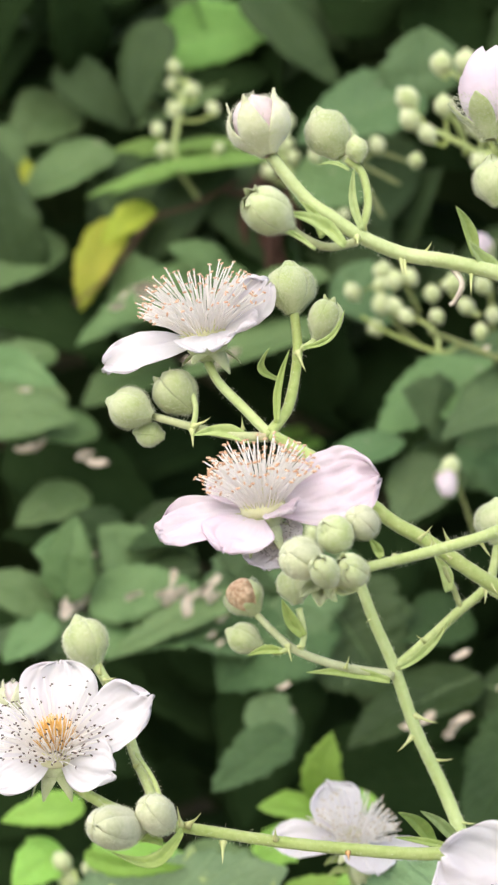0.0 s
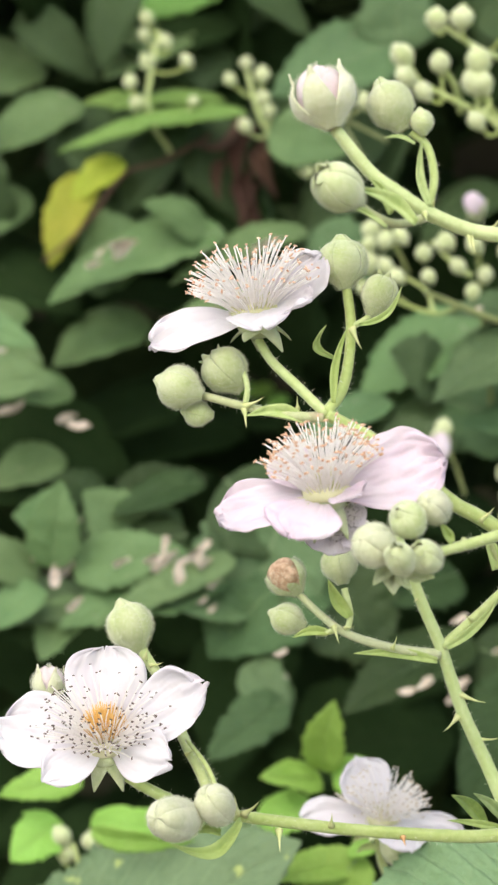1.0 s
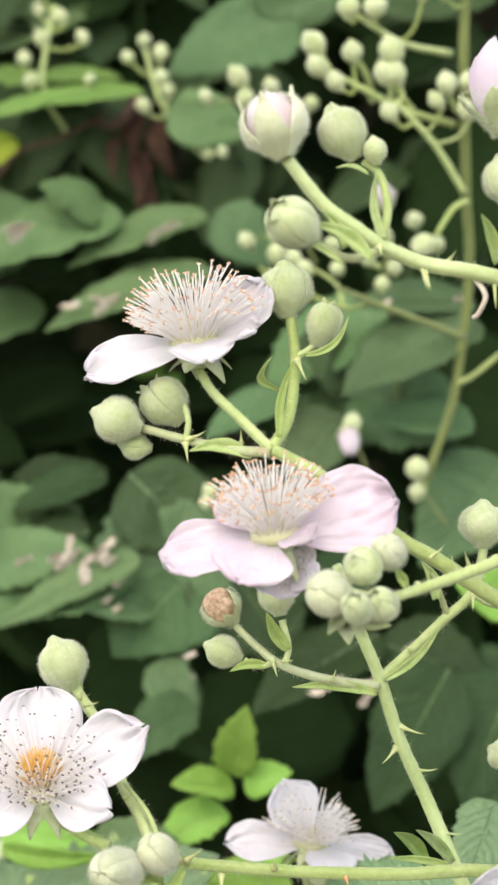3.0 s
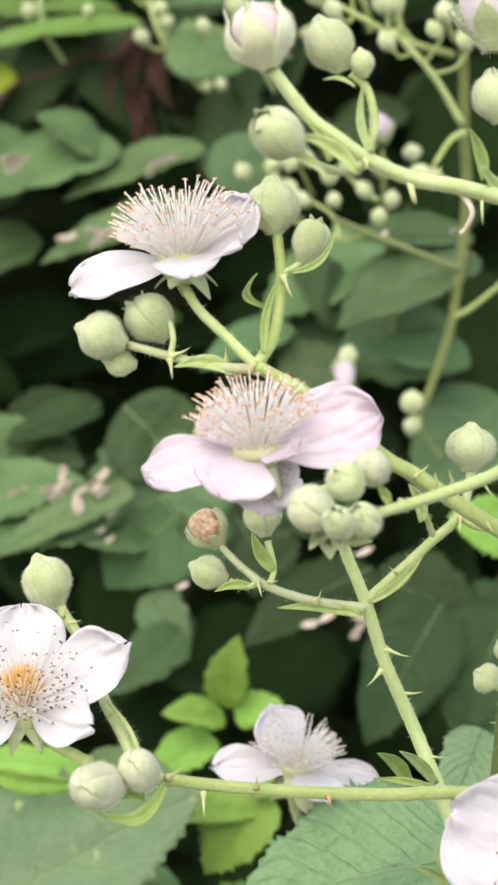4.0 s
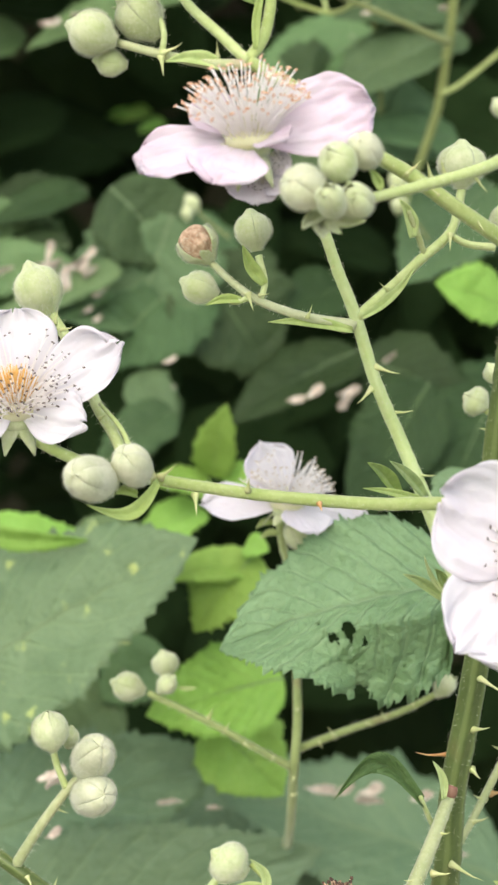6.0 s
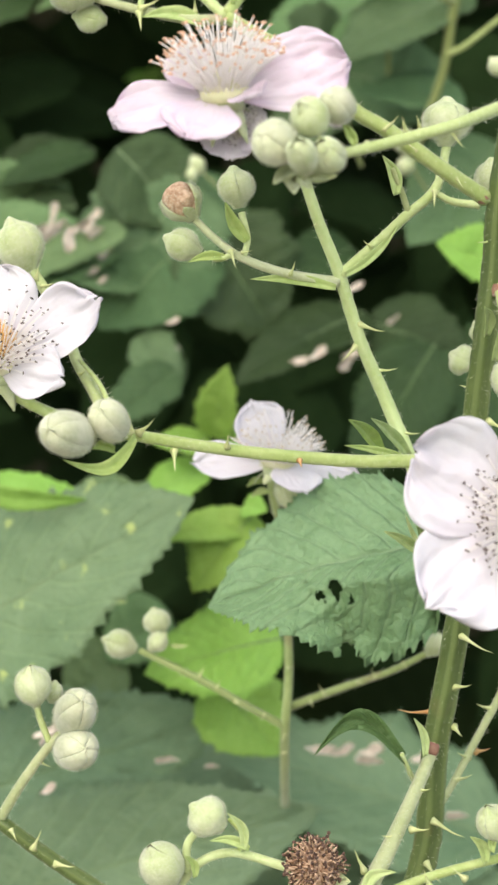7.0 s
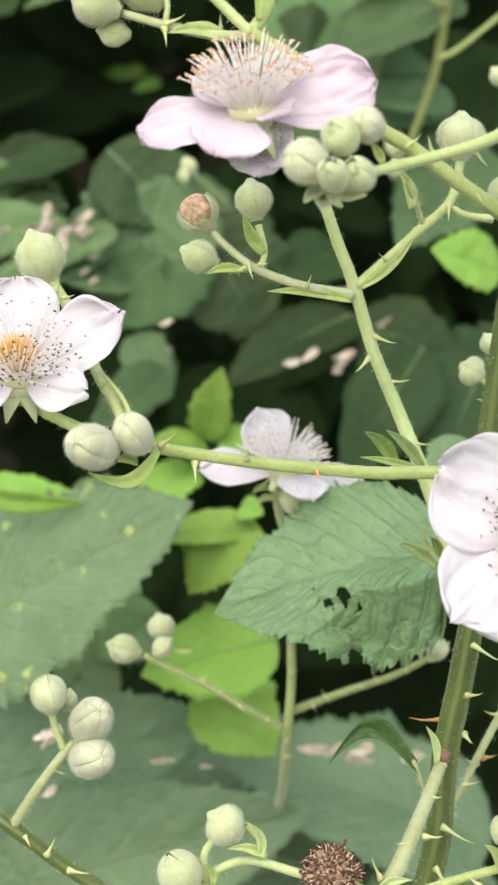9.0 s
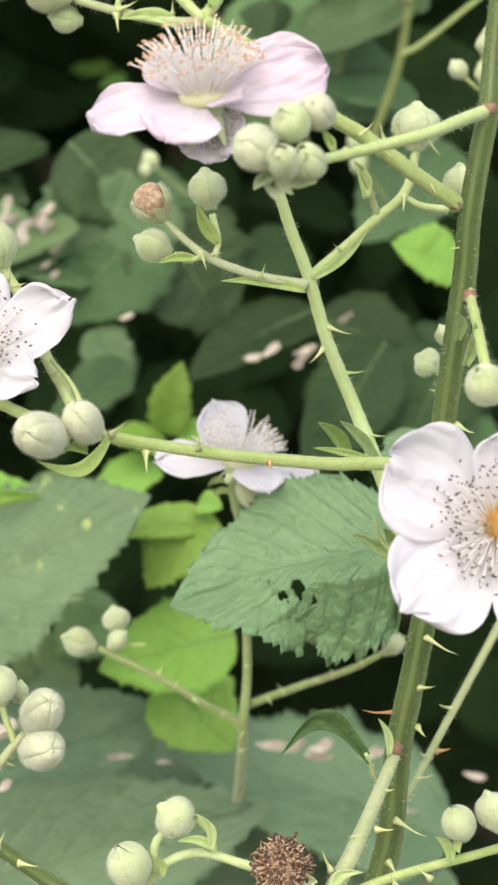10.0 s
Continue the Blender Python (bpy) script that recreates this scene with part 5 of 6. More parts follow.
leaf_far = thing("bramble_leaf", (9.2, 210.0, 54.0), "dull green bramble leaf of several leaflets, in shade", "leaf", "bramble leaves behind")
leaflet(leaf_far, (9.2, 210.0, 54.0), (-13.7, 200.0, 43.1), 18.9, 25, 0.15, 0.1, leaf_dark)
leaflet(leaf_far, (20.5, 210.0, 48.1), (8.4, 200.0, 31.5), 25.7, 10, 0.15, 0.1, leaf_dark)

leaf_far = thing("bramble_leaf", (13.8, 270.0, 161.2), "dull green bramble leaf of several leaflets, in shade", "leaf", "bramble leaves behind")
leaflet(leaf_far, (13.8, 270.0, 161.2), (-23.1, 260.0, 145.5), 32.9, 0, 0.15, 0.1, leaf_dark)
leaflet(leaf_far, (13.7, 270.0, 158.0), (14.1, 270.0, 180.5), 29.3, 0, 0.15, 0.1, leaf_dark)

leaf_far = thing("bramble_leaf", (-32.4, 200.0, 10.7), "dull green bramble leaf of several leaflets, in shade", "leaf", "bramble leaves behind")
leaflet(leaf_far, (-32.4, 200.0, 10.7), (-74.3, 190.0, -0.7), 31.9, 25, 0.15, 0.1, leaf_green)
leaflet(leaf_far, (-32.0, 200.0, 33.7), (-14.2, 200.0, 13.9), 32.3, 0, 0.15, 0.1, leaf_half_shade)
leaflet(leaf_far, (-11.5, 200.0, 13.8), (-36.4, 190.0, -9.6), 40.3, 0, 0.15, 0.1, leaf_half_shade)
leaflet(leaf_far, (-11.4, 200.0, 15.2), (7.5, 200.0, -13.0), 40.7, 0, 0.15, 0.1, leaf_half_shade)

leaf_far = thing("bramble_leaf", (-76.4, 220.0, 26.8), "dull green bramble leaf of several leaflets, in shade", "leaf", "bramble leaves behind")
leaflet(leaf_far, (-76.4, 220.0, 26.8), (-45.5, 210.0, 16.7), 19.3, 20, 0.15, 0.1, leaf_deep_shade)
leaflet(leaf_far, (-63.4, 220.0, 29.5), (-38.6, 220.0, 34.8), 15.9, 20, 0.15, 0.1, leaf_deep_shade)
leaflet(leaf_far, (-66.2, 220.0, 29.5), (-80.6, 220.0, 35.6), 15.9, 20, 0.15, 0.1, leaf_deep_shade)

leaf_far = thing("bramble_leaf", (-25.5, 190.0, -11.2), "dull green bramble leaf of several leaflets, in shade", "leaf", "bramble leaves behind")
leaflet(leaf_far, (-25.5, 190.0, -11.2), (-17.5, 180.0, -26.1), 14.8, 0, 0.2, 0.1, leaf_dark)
leaflet(leaf_far, (-16.1, 190.0, -16.8), (-27.2, 190.0, -28.8), 13.3, 0, 0.2, 0.1, leaf_half_shade)

leaf_far = thing("bramble_leaf", (-80.6, 270.0, 99.2), "dull green bramble leaf of several leaflets, in shade", "leaf", "bramble leaves behind")
leaflet(leaf_far, (-80.6, 270.0, 99.2), (-55.1, 260.0, 102.1), 29.7, 25, 0.15, 0.1, leaf_green)
leaflet(leaf_far, (-55.1, 260.0, 102.1), (-86.4, 250.0, 86.6), 27.2, 25, 0.15, 0.1, leaf_green)
leaflet(leaf_far, (-85.7, 240.0, 69.3), (-115.5, 230.0, 62.4), 28.1, 15, 0.15, 0.1, leaf_green)
leaflet(leaf_far, (-91.3, 250.0, 83.4), (-115.2, 240.0, 76.2), 19.1, 15, 0.15, 0.1, leaf_green)

leaf_far = thing("bramble_leaf", (-72.3, 300.0, 186.4), "dull green bramble leaf of several leaflets, in shade", "leaf", "bramble leaves behind")
leaflet(leaf_far, (-72.3, 300.0, 186.4), (-29.8, 290.0, 188.9), 27.2, 25, 0.15, 0.1, leaf_fresh)
leaflet(leaf_far, (-66.9, 300.0, 197.1), (-45.2, 300.0, 210.8), 27.4, 25, 0.15, 0.1, leaf_green)

leaf_far = thing("bramble_leaf", (-97.8, 300.0, 169.1), "dull green bramble leaf of several leaflets, in shade", "leaf", "bramble leaves behind")
leaflet(leaf_far, (-97.8, 300.0, 169.1), (-115.3, 290.0, 154.6), 31.4, 0, 0.15, 0.1, leaf_green)
leaflet(leaf_far, (-66.9, 300.0, 168.0), (-86.6, 290.0, 160.8), 20.9, 20, 0.15, 0.1, leaf_green)

leaf_far = thing("bramble_leaf", (-78.9, 270.0, 125.6), "yellowing bramble leaf in the shade", "leaf", "bramble leaves behind")
leaflet(leaf_far, (-77.5, 268.0, 125.3), (-88.1, 262.0, 97.8), 16.5, 0, 0.2, 0.2, leaf_yellow)
leaflet(leaf_far, (-66.5, 268.0, 128.7), (-82.1, 264.0, 117.1), 13.5, 0, 0.2, 0.2, leaf_yellow)

leaf_far = thing("bramble_leaf", (-96.7, 280.0, 121.9), "dull green bramble leaf of several leaflets, in shade", "leaf", "bramble leaves behind")
leaflet(leaf_far, (-96.7, 280.0, 121.9), (-118.6, 270.0, 105.2), 22.2, 0, 0.2, 0.1, leaf_green)
leaflet(leaf_far, (-111.7, 290.0, 149.1), (-115.2, 290.0, 127.8), 12.4, 0, 0.2, 0.1, leaf_yellow)
leaflet(leaf_far, (-122.6, 290.0, 158.5), (-109.9, 290.0, 147.3), 14.5, 0, 0.2, 0.1, leaf_green)

leaf_far = thing("bramble_leaf", (-56.7, 270.0, 144.5), "dull green bramble leaf of several leaflets, in shade", "leaf", "bramble leaves behind")
leaflet(leaf_far, (-56.7, 270.0, 144.5), (-76.9, 260.0, 144.6), 13.9, 20, 0.15, 0.1, leaf_fresh)
leaflet(leaf_far, (-41.4, 270.0, 142.3), (-78.6, 260.0, 132.8), 11.9, 20, 0.15, 0.1, leaf_fresh)

leaf_far = thing("bramble_leaf", (-47.2, 210.0, 9.4), "dull green bramble leaf of several leaflets, in shade", "leaf", "bramble leaves behind")
leaflet(leaf_far, (-47.2, 210.0, 9.4), (-67.6, 200.0, 31.3), 30.0, 0, 0.15, 0.1, leaf_green)
leaflet(leaf_far, (-70.2, 220.0, 21.4), (-87.9, 210.0, 25.8), 23.4, 0, 0.15, 0.1, leaf_green)
leaflet(leaf_far, (-66.1, 200.0, 3.8), (-103.3, 200.0, 0.9), 20.9, 20, 0.15, 0.1, leaf_dark)

leaf_far = thing("bramble_leaf", (-38.7, 210.0, 34.0), "dull green bramble leaf of several leaflets, in shade", "leaf", "bramble leaves behind")
leaflet(leaf_far, (-38.7, 210.0, 34.0), (-61.3, 200.0, 25.8), 17.0, 20, 0.15, 0.1, leaf_deep_shade)
leaflet(leaf_far, (-42.1, 200.0, 20.1), (-64.2, 200.0, 14.8), 20.1, 20, 0.15, 0.1, leaf_deep_shade)

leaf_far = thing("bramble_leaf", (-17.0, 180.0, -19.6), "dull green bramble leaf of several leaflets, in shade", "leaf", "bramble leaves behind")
leaflet(leaf_far, (-17.0, 180.0, -19.6), (-34.8, 170.0, -32.6), 15.9, 0, 0.15, 0.1, leaf_half_shade)
leaflet(leaf_far, (44.7, 190.0, -14.5), (25.0, 180.0, -46.6), 27.6, 0, 0.15, 0.1, leaf_deep_shade)
leaflet(leaf_far, (60.9, 190.0, -16.0), (46.2, 180.0, -45.5), 30.9, 0, 0.15, 0.1, leaf_deep_shade)

leaf_far = thing("bramble_leaf", (-29.6, 170.0, -86.8), "dull green bramble leaf of several leaflets, in shade", "leaf", "bramble leaves behind")
leaflet(leaf_far, (-29.6, 170.0, -86.8), (-44.3, 170.0, -96.1), 23.9, 0, 0.15, 0.1, leaf_green)
leaflet(leaf_far, (-18.9, 170.0, -76.1), (-34.9, 170.0, -86.7), 20.7, 0, 0.15, 0.1, leaf_green)

leaf_far = thing("bramble_leaf", (40.4, 80.0, -26.2), "grey-green bramble leaf behind the cane", "leaf", "bramble leaves behind")
leaflet(leaf_far, (40.4, 80.0, -26.2), (33.4, 70.0, -39.6), 13.7, 0, 0.15, 0.1, leaf_grey)

panicle = thing("bramble_panicle", (49.3, 190.0, 55.5), "far bramble panicle with many small round buds on thin stems", "bramble panicle", "far bramble panicles")
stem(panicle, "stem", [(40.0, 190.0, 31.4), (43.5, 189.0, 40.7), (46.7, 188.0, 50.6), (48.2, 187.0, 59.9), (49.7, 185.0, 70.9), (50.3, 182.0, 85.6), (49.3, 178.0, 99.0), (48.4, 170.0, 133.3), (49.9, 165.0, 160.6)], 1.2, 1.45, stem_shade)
stem(panicle, "side_shoot", [(47.5, 187.0, 53.9), (53.4, 188.0, 57.2), (72.5, 192.0, 72.7)], 0.8, 0.6, stem_mid)
stem(panicle, "side_shoot", [(48.4, 175.0, 98.0), (41.1, 170.0, 108.6), (31.8, 166.0, 117.8)], 0.99, 0.71, stem_green)
stem(panicle, "side_shoot", [(46.4, 175.0, 113.9), (34.7, 170.0, 116.5), (18.9, 166.0, 123.9)], 0.99, 0.71, stem_green)
stem(panicle, "side_shoot", [(46.1, 175.0, 130.4), (33.7, 170.0, 132.2), (23.1, 166.0, 138.0)], 0.99, 0.71, stem_green)
stem(panicle, "side_shoot", [(48.9, 175.0, 96.0), (45.3, 172.0, 93.7), (41.4, 170.0, 87.9)], 0.85, 0.62, stem_green)
bud(panicle, (41.4, 170.0, 87.9), (38.4, 164.0, 83.5), 6.4, "closed")
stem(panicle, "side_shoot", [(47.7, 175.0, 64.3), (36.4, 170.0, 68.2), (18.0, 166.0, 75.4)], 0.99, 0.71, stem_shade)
stem(panicle, "side_shoot", [(49.3, 175.0, 121.1), (46.5, 170.0, 116.3), (43.5, 166.0, 120.9)], 0.99, 0.71, stem_green)
stem(panicle, "side_shoot", [(36.6, 175.0, 117.3), (32.2, 170.0, 121.8), (31.3, 166.0, 126.2)], 0.99, 0.71, stem_green)
stem(panicle, "side_shoot", [(27.4, 175.0, 119.5), (25.8, 170.0, 124.5), (22.3, 166.0, 129.0)], 0.99, 0.71, stem_green)
bud(panicle, (15.5, 166.0, 128.4), (13.9, 166.0, 134.8), 6.7, "closed")
bud(panicle, (22.6, 166.0, 126.3), (20.9, 166.0, 132.0), 5.9, "closed")
bud(panicle, (16.3, 166.0, 122.9), (14.6, 166.0, 128.3), 5.7, "closed")
bud(panicle, (21.3, 166.0, 136.4), (19.6, 166.0, 142.6), 6.5, "closed")
bud(panicle, (27.3, 166.0, 136.5), (25.6, 166.0, 142.9), 6.7, "closed")
bud(panicle, (32.3, 166.0, 125.5), (30.6, 166.0, 132.5), 7.2, "closed")
bud(panicle, (33.5, 166.0, 121.3), (31.8, 166.0, 127.5), 6.5, "closed")
bud(panicle, (30.9, 166.0, 121.0), (29.2, 166.0, 126.7), 5.9, "closed")
bud(panicle, (44.5, 166.0, 118.9), (42.8, 166.0, 124.4), 5.7, "closed")
bud(panicle, (49.0, 166.0, 119.5), (47.3, 166.0, 124.9), 5.7, "closed")
bud(panicle, (43.1, 166.0, 115.5), (41.4, 166.0, 120.0), 4.6, "closed")
bud(panicle, (38.4, 166.0, 140.3), (36.7, 166.0, 145.9), 5.9, "closed")
bud(panicle, (43.6, 166.0, 140.5), (41.9, 166.0, 145.5), 5.2, "closed")
bud(panicle, (19.9, 166.0, 120.2), (18.2, 166.0, 125.2), 5.2, "closed")
bud(panicle, (32.1, 166.0, 113.0), (30.3, 166.0, 117.7), 4.9, "closed")
bud(panicle, (49.5, 166.0, 113.2), (47.8, 166.0, 118.2), 5.2, "closed")
stem(panicle, "bud_stalk", [(26.0, 168.4, 72.3), (20.0, 180.0, 72.0), (7.5, 190.0, 78.3), (0.5, 190.0, 82.7)], 0.60, 0.45, stem_mid)
stem(panicle, "bud_stalk", [(20.0, 180.0, 72.0), (18.7, 186.0, 78.1), (13.1, 190.0, 82.5)], 0.60, 0.45, stem_mid)
stem(panicle, "bud_stalk", [(29.9, 190.0, 82.1), (25.8, 190.0, 85.0), (20.2, 190.0, 90.8)], 0.70, 0.49, stem_green)
bud(panicle, (8.4, 190.0, 88.8), (7.1, 190.0, 93.7), 5.1, "closed")
bud(panicle, (14.5, 190.0, 89.8), (13.1, 190.0, 94.3), 4.6, "closed")
bud(panicle, (18.4, 190.0, 85.6), (17.0, 190.0, 90.5), 5.1, "closed")
bud(panicle, (22.5, 190.0, 88.1), (21.1, 190.0, 92.3), 4.4, "closed")
bud(panicle, (25.4, 190.0, 88.4), (24.1, 190.0, 93.3), 5.1, "closed")
bud(panicle, (28.4, 190.0, 82.4), (27.0, 190.0, 86.9), 4.6, "closed")
bud(panicle, (9.8, 190.0, 82.5), (8.4, 190.0, 87.1), 4.8, "closed")
bud(panicle, (13.4, 190.0, 80.5), (12.0, 190.0, 84.7), 4.4, "closed")
bud(panicle, (32.5, 190.0, 87.5), (31.2, 190.0, 92.4), 5.1, "closed")
bud(panicle, (30.0, 190.0, 75.8), (28.6, 190.0, 80.2), 4.6, "closed")
bud(panicle, (20.3, 190.0, 80.3), (18.9, 190.0, 84.5), 4.4, "closed")
bud(panicle, (33.2, 190.0, 79.9), (31.9, 190.0, 84.4), 4.6, "closed")
bud(panicle, (32.9, 190.0, 96.9), (31.9, 190.0, 103.3), 7.3, "pink")
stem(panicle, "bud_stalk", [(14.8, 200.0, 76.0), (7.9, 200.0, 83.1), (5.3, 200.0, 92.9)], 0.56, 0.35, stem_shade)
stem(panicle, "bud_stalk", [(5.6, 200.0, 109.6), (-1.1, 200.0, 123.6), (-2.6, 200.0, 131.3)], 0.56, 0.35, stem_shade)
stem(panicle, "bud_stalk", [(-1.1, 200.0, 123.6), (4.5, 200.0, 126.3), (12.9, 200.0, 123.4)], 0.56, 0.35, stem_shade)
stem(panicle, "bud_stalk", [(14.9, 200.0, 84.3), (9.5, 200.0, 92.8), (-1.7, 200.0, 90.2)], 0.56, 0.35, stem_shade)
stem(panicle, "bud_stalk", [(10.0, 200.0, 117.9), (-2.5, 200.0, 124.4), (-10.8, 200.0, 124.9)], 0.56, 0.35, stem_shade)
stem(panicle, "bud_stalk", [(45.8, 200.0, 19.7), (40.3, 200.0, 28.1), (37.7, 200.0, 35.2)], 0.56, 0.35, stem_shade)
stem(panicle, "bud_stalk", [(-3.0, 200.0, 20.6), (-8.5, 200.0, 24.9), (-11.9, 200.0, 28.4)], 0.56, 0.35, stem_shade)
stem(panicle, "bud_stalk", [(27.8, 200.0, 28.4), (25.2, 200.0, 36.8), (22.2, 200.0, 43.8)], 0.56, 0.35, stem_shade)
bud(panicle, (-1.6, 200.0, 127.9), (-2.8, 200.0, 133.7), 6.1, "closed")
bud(panicle, (-2.4, 200.0, 122.5), (-3.7, 200.0, 127.9), 5.6, "closed")
bud(panicle, (5.4, 200.0, 125.5), (4.1, 200.0, 130.2), 5.0, "closed")
bud(panicle, (13.7, 200.0, 121.8), (12.4, 200.0, 126.6), 5.0, "closed")
bud(panicle, (-10.0, 200.0, 123.4), (-11.3, 200.0, 127.2), 3.9, "closed")
bud(panicle, (5.5, 200.0, 92.9), (4.2, 200.0, 98.7), 6.1, "closed")
bud(panicle, (4.7, 200.0, 89.2), (3.4, 200.0, 94.0), 5.0, "closed")
bud(panicle, (5.3, 200.0, 83.8), (4.0, 200.0, 89.7), 6.1, "closed")
bud(panicle, (4.5, 200.0, 78.8), (3.2, 200.0, 83.6), 5.0, "closed")
bud(panicle, (32.7, 200.0, 96.8), (31.4, 200.0, 102.2), 5.6, "closed")
bud(panicle, (39.6, 200.0, 92.5), (38.3, 200.0, 97.9), 5.6, "closed")
bud(panicle, (44.4, 200.0, 86.2), (43.1, 200.0, 91.5), 5.6, "closed")
bud(panicle, (-0.9, 200.0, 87.9), (-2.2, 200.0, 92.7), 5.0, "closed")
bud(panicle, (21.1, 190.0, 45.1), (22.7, 190.0, 36.3), 7.4, "pink")
bud(panicle, (21.8, 190.0, 42.4), (21.3, 190.0, 47.2), 5.4, "closed")
bud(panicle, (37.8, 190.0, 30.6), (36.8, 190.0, 37.1), 6.8, "closed")
bud(panicle, (37.0, 190.0, 25.6), (36.0, 190.0, 30.3), 4.9, "closed")
bud(panicle, (-10.7, 190.0, 26.6), (-11.7, 190.0, 31.0), 4.6, "closed")
bud(panicle, (-12.8, 190.0, 24.4), (-13.8, 190.0, 27.8), 3.5, "closed")

panicle = thing("bramble_panicle", (-59.5, 260.0, 128.8), "far bramble panicle with tiny pale buds above leaves", "bramble panicle", "far bramble panicles")
stem(panicle, "stem", [(-51.7, 260.0, 128.6), (-56.9, 250.0, 139.5), (-53.4, 250.0, 161.0)], 0.94, 0.62, stem_green)
stem(panicle, "stem", [(-17.2, 260.0, 126.5), (-24.6, 250.0, 134.3), (-28.9, 250.0, 149.8)], 0.94, 0.62, stem_green)
bud(panicle, (-55.3, 250.0, 149.4), (-56.5, 250.0, 154.4), 5.2, "closed")
bud(panicle, (-50.6, 250.0, 155.8), (-51.7, 250.0, 160.2), 4.6, "closed")
bud(panicle, (-56.7, 250.0, 157.7), (-57.9, 250.0, 161.5), 4.0, "closed")
bud(panicle, (-44.2, 250.0, 150.4), (-45.4, 250.0, 154.5), 4.3, "closed")
bud(panicle, (-61.6, 250.0, 144.3), (-62.7, 250.0, 149.0), 4.9, "closed")
bud(panicle, (-60.1, 250.0, 137.9), (-61.3, 250.0, 142.9), 5.2, "closed")
bud(panicle, (-43.2, 250.0, 139.1), (-44.3, 250.0, 142.6), 3.7, "closed")
bud(panicle, (-55.9, 250.0, 162.0), (-57.0, 250.0, 166.5), 4.6, "closed")
bud(panicle, (-29.1, 250.0, 149.1), (-30.3, 250.0, 153.8), 4.9, "closed")
bud(panicle, (-24.6, 250.0, 144.9), (-25.7, 250.0, 150.2), 5.5, "closed")
bud(panicle, (-32.3, 250.0, 144.8), (-33.4, 250.0, 148.9), 4.3, "closed")
bud(panicle, (-23.9, 250.0, 139.0), (-25.0, 250.0, 143.7), 4.9, "closed")
bud(panicle, (-27.9, 250.0, 130.6), (-29.1, 250.0, 135.3), 4.9, "closed")
bud(panicle, (-22.4, 250.0, 135.4), (-23.6, 250.0, 139.5), 4.3, "closed")
bud(panicle, (-11.9, 250.0, 118.1), (-13.1, 250.0, 122.5), 4.6, "closed")
bud(panicle, (-7.3, 250.0, 118.6), (-8.5, 250.0, 122.4), 4.0, "closed")

panicle = thing("bramble_panicle", (-63.2, 148.0, -51.1), "far bramble panicle with a few pale buds", "bramble panicle", "far bramble panicles")
stem(panicle, "stem", [(-61.0, 150.0, -61.5), (-61.9, 148.0, -53.6), (-63.2, 148.0, -48.6)], 0.77, 0.64, stem_green)
bud(panicle, (-64.0, 148.0, -49.0), (-65.1, 148.0, -44.2), 5.1, "closed")
bud(panicle, (-58.5, 148.0, -50.6), (-59.6, 148.0, -44.8), 6.1, "closed")
bud(panicle, (-65.3, 148.0, -53.4), (-66.4, 148.0, -48.6), 5.1, "closed")

panicle = thing("bramble_panicle", (58.4, 100.0, 39.8), "far bramble panicle with small buds by the cane", "bramble panicle", "far bramble panicles")
stem(panicle, "stem", [(61.9, 100.0, 28.0), (56.3, 100.0, 36.6), (52.9, 100.0, 43.0)], 0.77, 0.66, stem_green)
bud(panicle, (50.4, 100.0, 39.6), (49.0, 100.0, 43.3), 3.9, "closed")
bud(panicle, (53.8, 100.0, 44.1), (52.4, 100.0, 48.5), 4.8, "closed")
bud(panicle, (53.6, 100.0, 38.6), (52.3, 100.0, 43.3), 5.0, "closed")
bud(panicle, (55.7, 100.0, 45.4), (54.3, 100.0, 49.4), 4.4, "closed")

leaf_far = thing("bramble_leaf", (35.6, 230.0, 75.4), "dull green bramble leaf of several leaflets, in shade", "leaf", "bramble leaves behind")
leaflet(leaf_far, (35.6, 230.0, 75.4), (1.2, 220.0, 56.8), 34.9, 20, 0.15, 0.1, leaf_green)
leaflet(leaf_far, (35.3, 230.0, 54.1), (5.6, 220.0, 43.3), 27.5, 20, 0.15, 0.1, leaf_green)

leaf_far = thing("bramble_leaf", (-81.0, 280.0, 149.4), "dull green bramble leaf of several leaflets, in shade", "leaf", "bramble leaves behind")
leaflet(leaf_far, (-81.0, 280.0, 149.4), (-108.0, 270.0, 132.9), 30.0, 15, 0.15, 0.1, leaf_green)
leaflet(leaf_far, (-47.9, 290.0, 172.2), (-74.2, 280.0, 156.8), 26.5, 15, 0.15, 0.1, leaf_green)

leaf_far = thing("bramble_leaf", (-78.7, 250.0, 60.4), "dull green bramble leaf of several leaflets, in shade", "leaf", "bramble leaves behind")
leaflet(leaf_far, (-78.7, 250.0, 60.4), (-105.4, 240.0, 60.2), 22.7, 20, 0.15, 0.1, leaf_green)
leaflet(leaf_far, (-60.2, 270.0, 82.8), (-86.8, 260.0, 69.3), 27.5, 15, 0.15, 0.1, leaf_green)
leaflet(leaf_far, (-82.1, 250.0, 43.0), (-100.9, 240.0, 33.6), 22.7, 15, 0.15, 0.1, leaf_green)
fallen_petal((-14.6, 125.0, -99.6), 5.4, 199)
fallen_petal((-6.3, 128.0, -101.9), 3.5, 202)
fallen_petal((59.6, 150.0, -110.4), 5.0, 25)
fallen_petal((49.2, 150.0, -119.5), 6.2, 201)
fallen_petal((12.6, 150.0, -103.5), 7.0, 13)
fallen_petal((18.3, 150.0, -105.3), 6.0, -18)
fallen_petal((24.1, 150.0, -104.8), 6.5, -5)
fallen_petal((30.1, 150.0, -107.1), 7.5, 207)
fallen_petal((35.6, 150.0, -106.4), 6.0, -4)
